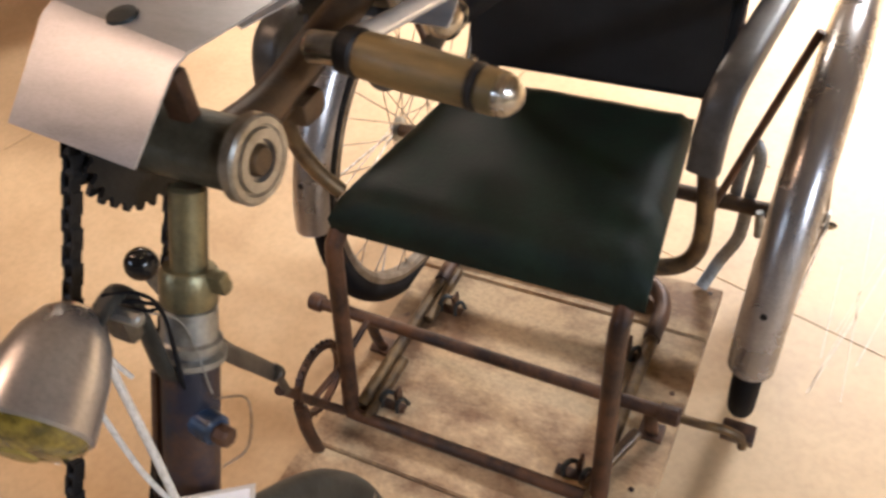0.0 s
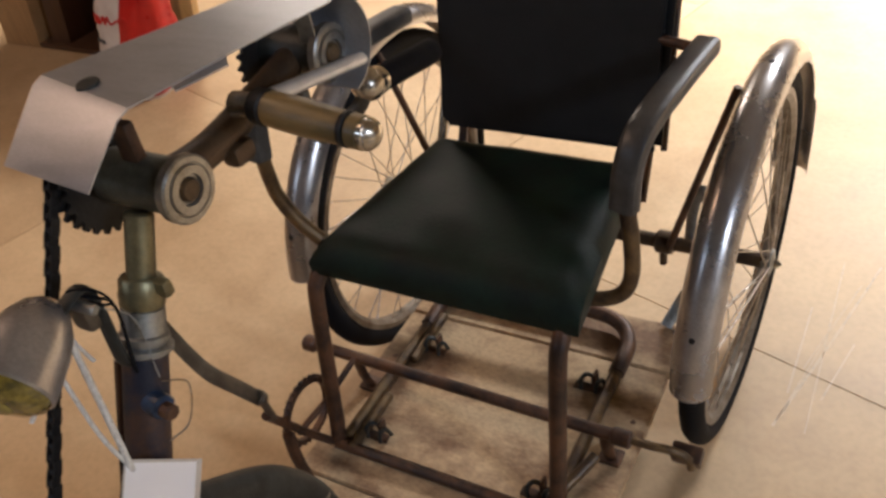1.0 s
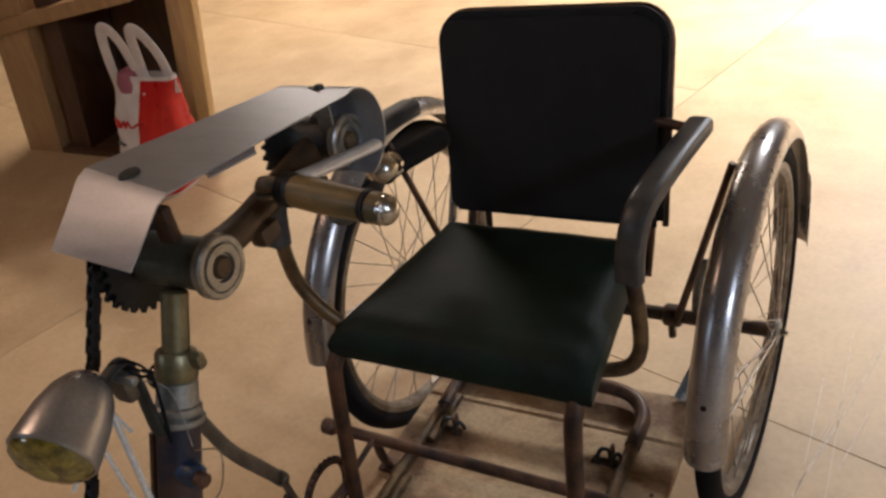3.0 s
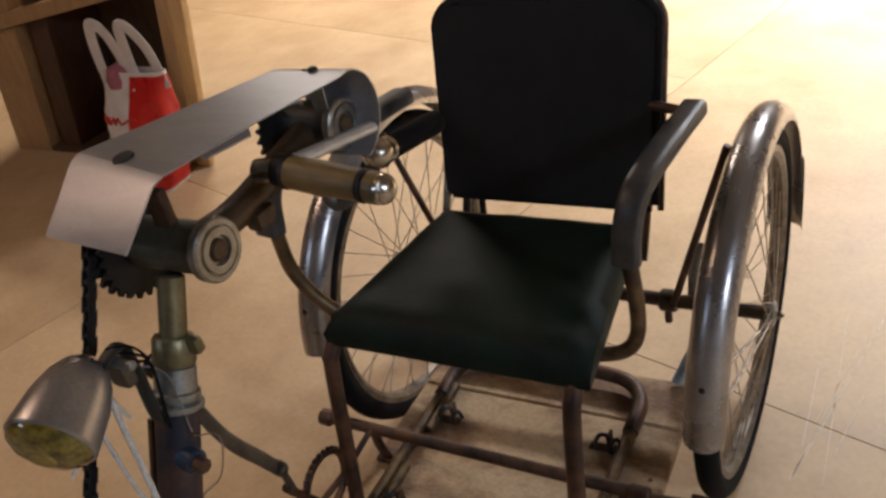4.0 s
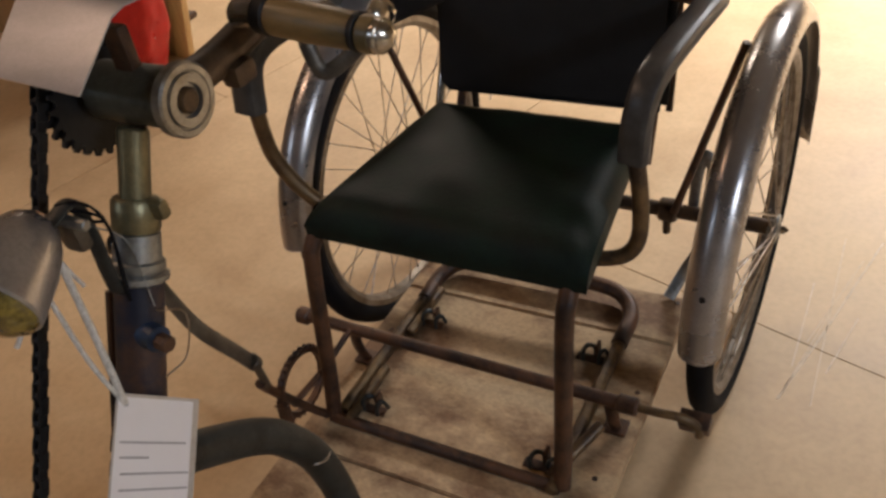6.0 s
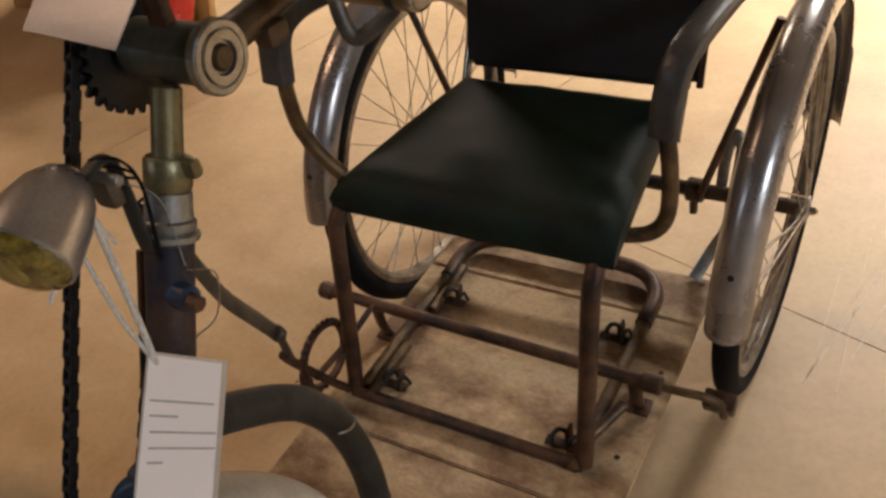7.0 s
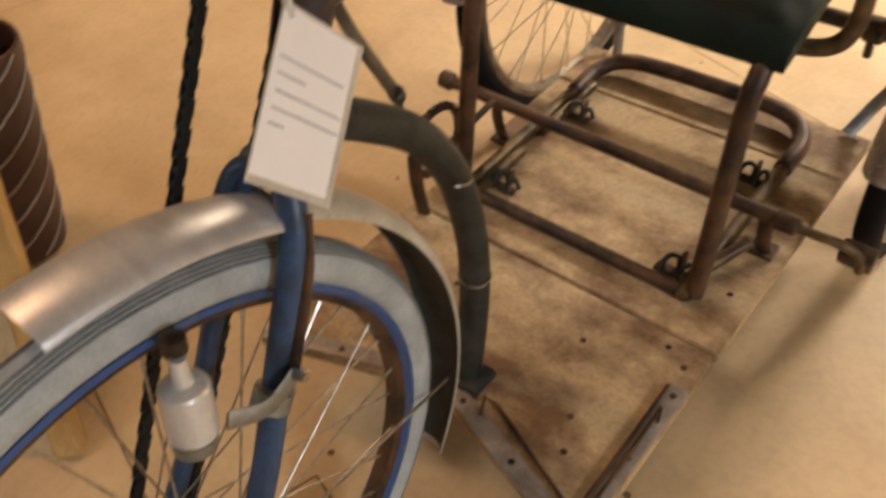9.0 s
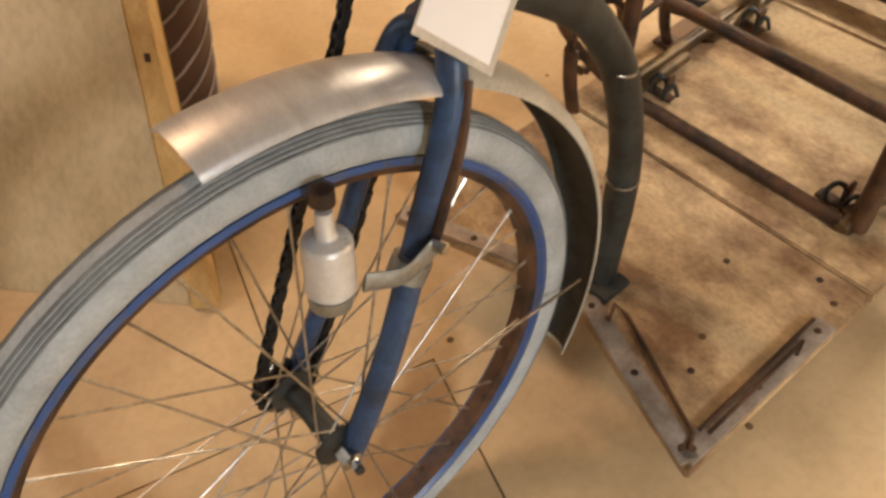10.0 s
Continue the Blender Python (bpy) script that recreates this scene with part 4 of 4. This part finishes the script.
part("string", sweep([knot, knot + Vector((-0.004, 0.006, 0.05)), LB + LD * 0.02 + Vector((0.016, 0.004, -0.026))], 0.003, n=8), M_STRING, tag)
part("string", sweep([knot, knot + Vector((-0.010, -0.004, 0.05)), LB + LD * 0.035 + Vector((0.004, 0.0, -0.034))], 0.0021, n=8), M_STRING, tag)
part("knot", lathe(knot, (0, 0, 1), [(0, 0.0), (0.002, 0.003), (0.006, 0.0035), (0.014, 0.002), (0.016, 0)], 8), M_STRING, tag)
part("string_end", sweep([LB + LD * 0.05 + Vector((0.0, 0, -0.030)), LB + LD * 0.06 + Vector((-0.006, 0, -0.045)), LB + LD * 0.075 + Vector((-0.012, 0, -0.055))], 0.0022, n=6), M_STRING, tag)
part("string_end", sweep([LB + Vector((0.0, -0.004, -0.034)), LB + Vector((0.004, -0.002, -0.055)), LB + Vector((0.01, 0.0, -0.07))], 0.0018, n=6), M_STRING, tag)

for thing in (trike, tag):
    thing.matrix_basis = LEVEL @ thing.matrix_basis

# ---- open wooden cabinet with a shopping bag in front ----
cab = empty_thing("open_cabinet", (-2.6, 1.2, 0), "open-fronted oak cabinet with shade painted in its dark inside", "cabinet")


def leaning(x0, x1, y0, y1, z0, z1, lean):
    b = box(((x0 + x1) / 2, (y0 + y1) / 2, (z0 + z1) / 2), (x1 - x0, y1 - y0, z1 - z0), 0.004)
    for v in b.verts:
        v.co.x += lean * (v.co.z - z0)
    return b


LEAN = 0.24
part("front_post", leaning(-2.115, -2.045, 0.95, 0.985, 0, 0.80, LEAN), M_PINE, cab, "light oak front post")
part("front_post", leaning(-2.185, -2.117, 0.955, 1.0, 0, 0.80, LEAN), M_OAK, cab)
part("side_panel", leaning(-3.30, -3.06, 0.97, 1.25, 0, 0.80, LEAN), M_OAK, cab)
part("back_panel", leaning(-3.4, -2.50, 1.3, 1.32, 0, 0.80, LEAN), M_SHADED_WOOD_KNOT, cab)
part("inner_panel", leaning(-3.0, -2.88, 1.0, 1.28, 0, 0.78, LEAN), M_SHADED_WOOD_KNOT, cab)
part("cross_rail", box((-2.75, 1.25, 0.12), (0.55, 0.06, 0.14)), M_SHADED_WOOD_KNOT, cab)
sb = box((0, 0, 0.4), (0.48, 0.02, 0.8), 0.004, None)
for v in sb.verts:
    v.co = Matrix.Rotation(radians(136), 4, "Z") @ v.co + Vector((-2.335, 1.15, 0))
    v.co.x += LEAN * v.co.z
part("side_panel", sb, M_SHADED_WOOD_KNOT, cab)
# Dark sheet standing in for the shade on the floor inside the cabinet.
part("floor_shade", box((-2.68, 1.14, 0.012), (0.75, 0.34, 0.024)), M_SHADED_WOOD_KNOT, cab)
tb = box((-2.75, 1.1, 0.735), (1.1, 0.3, 0.06))
for v in tb.verts:
    v.co.z += 0.15 * (v.co.x + 2.35)
part("top_board", tb, M_OAK, cab, "light oak top board")


cab.location, cab.scale = (-2.535, 1.145, 0), (0.978, 0.978, 0.978)


def carrier_bag():
    bag = empty_thing("shopping_bag", (-2.03, 0.74, 0), "full white and red plastic carrier bag on the floor", "bag")
    CXB, CYB, TOP, SLANT = -2.165, 0.755, 0.49, 0.28

    def at(a, t, k=1.0):
        """A point of the bag's wall: a in degrees round it (-90 in front), t from the floor to the rim."""
        ca, sa = math.cos(radians(a)), math.sin(radians(a))
        w = 0.168 * (0.80 + 0.20 * math.sin(math.pi * min(1, 0.15 + t * 0.75)))
        d = 0.10 * (1 - 0.72 * t ** 2)
        px, py = w * math.copysign(abs(ca) ** 0.55, ca), d * math.copysign(abs(sa) ** 0.55, sa)
        crease = 1 + 0.13 * noise.noise((px * 9 + 3, py * 9, t * 4)) + 0.05 * noise.noise((px * 30, py * 30, t * 14))
        return (CXB + px * crease * k + SLANT * TOP * t, CYB + py * crease * k, TOP * t)

    def wall(a0, a1, t0, t1, k, n=30, m=20):
        own = bmesh.new()
        g = [[own.verts.new(at(a0 + (a1 - a0) * i / n, t0 + (t1 - t0) * j / m, k)) for i in range(n + 1)] for j in range(m + 1)]
        for p, q in zip(g, g[1:]):
            for i in range(n):
                own.faces.new((p[i], p[i + 1], q[i + 1], q[i]))
        bmesh.ops.remove_doubles(own, verts=own.verts[:], dist=0.0004)
        return own

    part("body", wall(-180, 180, 0.0, 1.0, 1.0, 60, 22), M_BAGWHITE, bag, "white plastic bag body", 70)
    part("red_side", wall(-90, 30, 0.03, 0.97, 1.018, 40), M_BAGRED, bag, "red printed side", 70)
    for x0, x1, lean, top in ((-2.205, -2.045, -0.01, 0.665), (-2.045, -1.885, -0.02, 0.66)):
        xm = (x0 + x1) / 2 + lean
        part("handle", sweep([(x0 + 0.012, CYB, 0.42), (x0 + 0.012, CYB, 0.54), (xm - 0.035, CYB - 0.005, top - 0.02), (xm, CYB - 0.008, top), (xm + 0.035, CYB - 0.004, top - 0.035), (x1 - 0.03, CYB, 0.55), (x1 - 0.012, CYB, 0.42)], 0.027, flat=0.16, up=(0, 1, 0)), M_BAGWHITE, bag, "stretched handle loop")
    part("contents", lathe((-2.115, CYB + 0.01, 0.43), (0, 0, 1), [(0, 0.06), (0.03, 0.062), (0.07, 0.045), (0.085, 0.0)], 16), M_PINK, bag, "pink cloth inside")
    # red curling mark and rows of small grey marks below it
    curl = []
    for k in range(33):
        u = k / 32
        p = Vector(at(-148 + 62 * u, 0.63 + 0.028 * math.sin(u * 6.5 * math.tau) + (0.05 * max(0, u - 0.75)), 1.02))
        curl.append(p)
    part("print_mark", sweep(curl, 0.0045, n=6, steps=2), M_BAGRED, bag)
    for u, w, t in ((-142, 5, 0.45), (-132, 5, 0.45), (-122, 4, 0.455), (-112, 5, 0.45), (-132, 8, 0.34), (-116, 9, 0.34)):
        part("print_mark", sweep([at(u, t, 1.02), at(u + w * 0.5, t + 0.012, 1.02), at(u + w, t, 1.02)], 0.0065 if t > 0.4 else 0.003, n=6, steps=3), M_PRINT, bag)


carrier_bag()

# ---- standing panel with a pine lath, and a card tube ----
pan = empty_thing("leaning_panel", (-0.86, -1.5, 0), "beige fibre panel with a pine edge lath, leaning over the floor", "panel")
RA = Vector((-0.574, -1.2445, 0))
RD = Vector((-0.196, 0.137, 0.338)).normalized()   # along the lath
RE = Vector((-0.70, -0.60, 0)).normalized()        # along the foot of the panel


def on_panel(u0, u1, v0, v1, w0, w1, name, material, label=""):
    """A board in the panel's own directions: along the foot, up the slope, through the sheet."""
    nn = RE.cross(RD).normalized()
    b = bmesh.new()
    bmesh.ops.create_cube(b, size=1)
    for v in b.verts:
        u, t, w = (u0 if v.co.x < 0 else u1), (v0 if v.co.y < 0 else v1), (w0 if v.co.z < 0 else w1)
        v.co = RA + RE * u + RD * t + nn * w
    bmesh.ops.bevel(b, geom=b.edges[:], offset=0.002, segments=1, affect="EDGES")
    bmesh.ops.recalc_face_normals(b, faces=b.faces[:])
    return part(name, b, material, pan, label)


on_panel(-0.003, 0.037, 0.0, 0.85, -0.016, 0.016, "lath", M_PINE, "yellow pine edge lath with a knot")
on_panel(0.038, 0.95, 0.0, 0.85, -0.006, 0.006, "sheet", M_PANEL, "beige fibre sheet")
for u, v in ((0.012, 0.41), (0.016, 0.66)):
    on_panel(u, u + 0.006, v, v + 0.009, -0.0172, 0.0172, "knot", M_SHADED_WOOD_KNOT)

TB, TA = Vector((-1.095, -1.045, 0.022)), Vector((0.11, 0.175, 1)).normalized()
tub = empty_thing("card_tube", TB, "dark brown cardboard tube with pale spiral lines, leaning", "tube")
part("wall", lathe(TB, TA, [(0, 0.095), (0.44, 0.095), (0.44, 0.088), (0.01, 0.088), (0.01, 0)], 40), M_BROWN, tub)
tq = Matrix.Translation(TB) @ Vector((0, 0, 1)).rotation_difference(TA).to_matrix().to_4x4()
for k in range(-6, 8):
    pts3 = []
    for i in range(61):
        a, h = i * math.tau / 60, 0.066 * k + 0.46 * i / 60
        if 0.004 < h < 0.437:
            pts3.append(tq @ Vector((0.0955 * math.cos(a), 0.0955 * math.sin(a), h)))
    if len(pts3) > 3:
        part("spiral_line", sweep(pts3, 0.0034, n=6, smooth=False), M_LINE, tub)

# ---- wear on the floor ----
for x0, y0, x1, y1, w in ((0.372, -0.075, 0.440, 0.190, 0.005), (0.440, 0.190, 0.508, 0.478, 0.004), (0.432, -0.073, 0.429, 0.471, 0.0025), (0.383, 0.021, 0.386, 0.291, 0.003), (0.447, 0.024, 0.486, 0.204, 0.003), (0.376, -0.06, 0.430, 0.20, 0.002), (0.40, 0.10, 0.475, 0.40, 0.002)):
    a, b = Vector((x0, y0, 0.0006)), Vector((x1, y1, 0.0006))
    part("scratch", box((a + b) / 2, ((b - a).length, w, 0.0006), 0, pose(0, 0, 0, 0, 0, math.degrees(math.atan2(y1 - y0, x1 - x0)))), M_SCRATCH, floor, "pale scratch in the floor")
for k in range(26):
    x, y, r = rng.uniform(-0.6, 0.9), rng.uniform(-1.3, 1.6), rng.choice((0.002, 0.003, 0.004, 0.006))
    part("speck", lathe((x, y, 0.0), (0, 0, 1), [(0, r), (0.0006, r * 0.9)], 9), M_SEAM, floor)
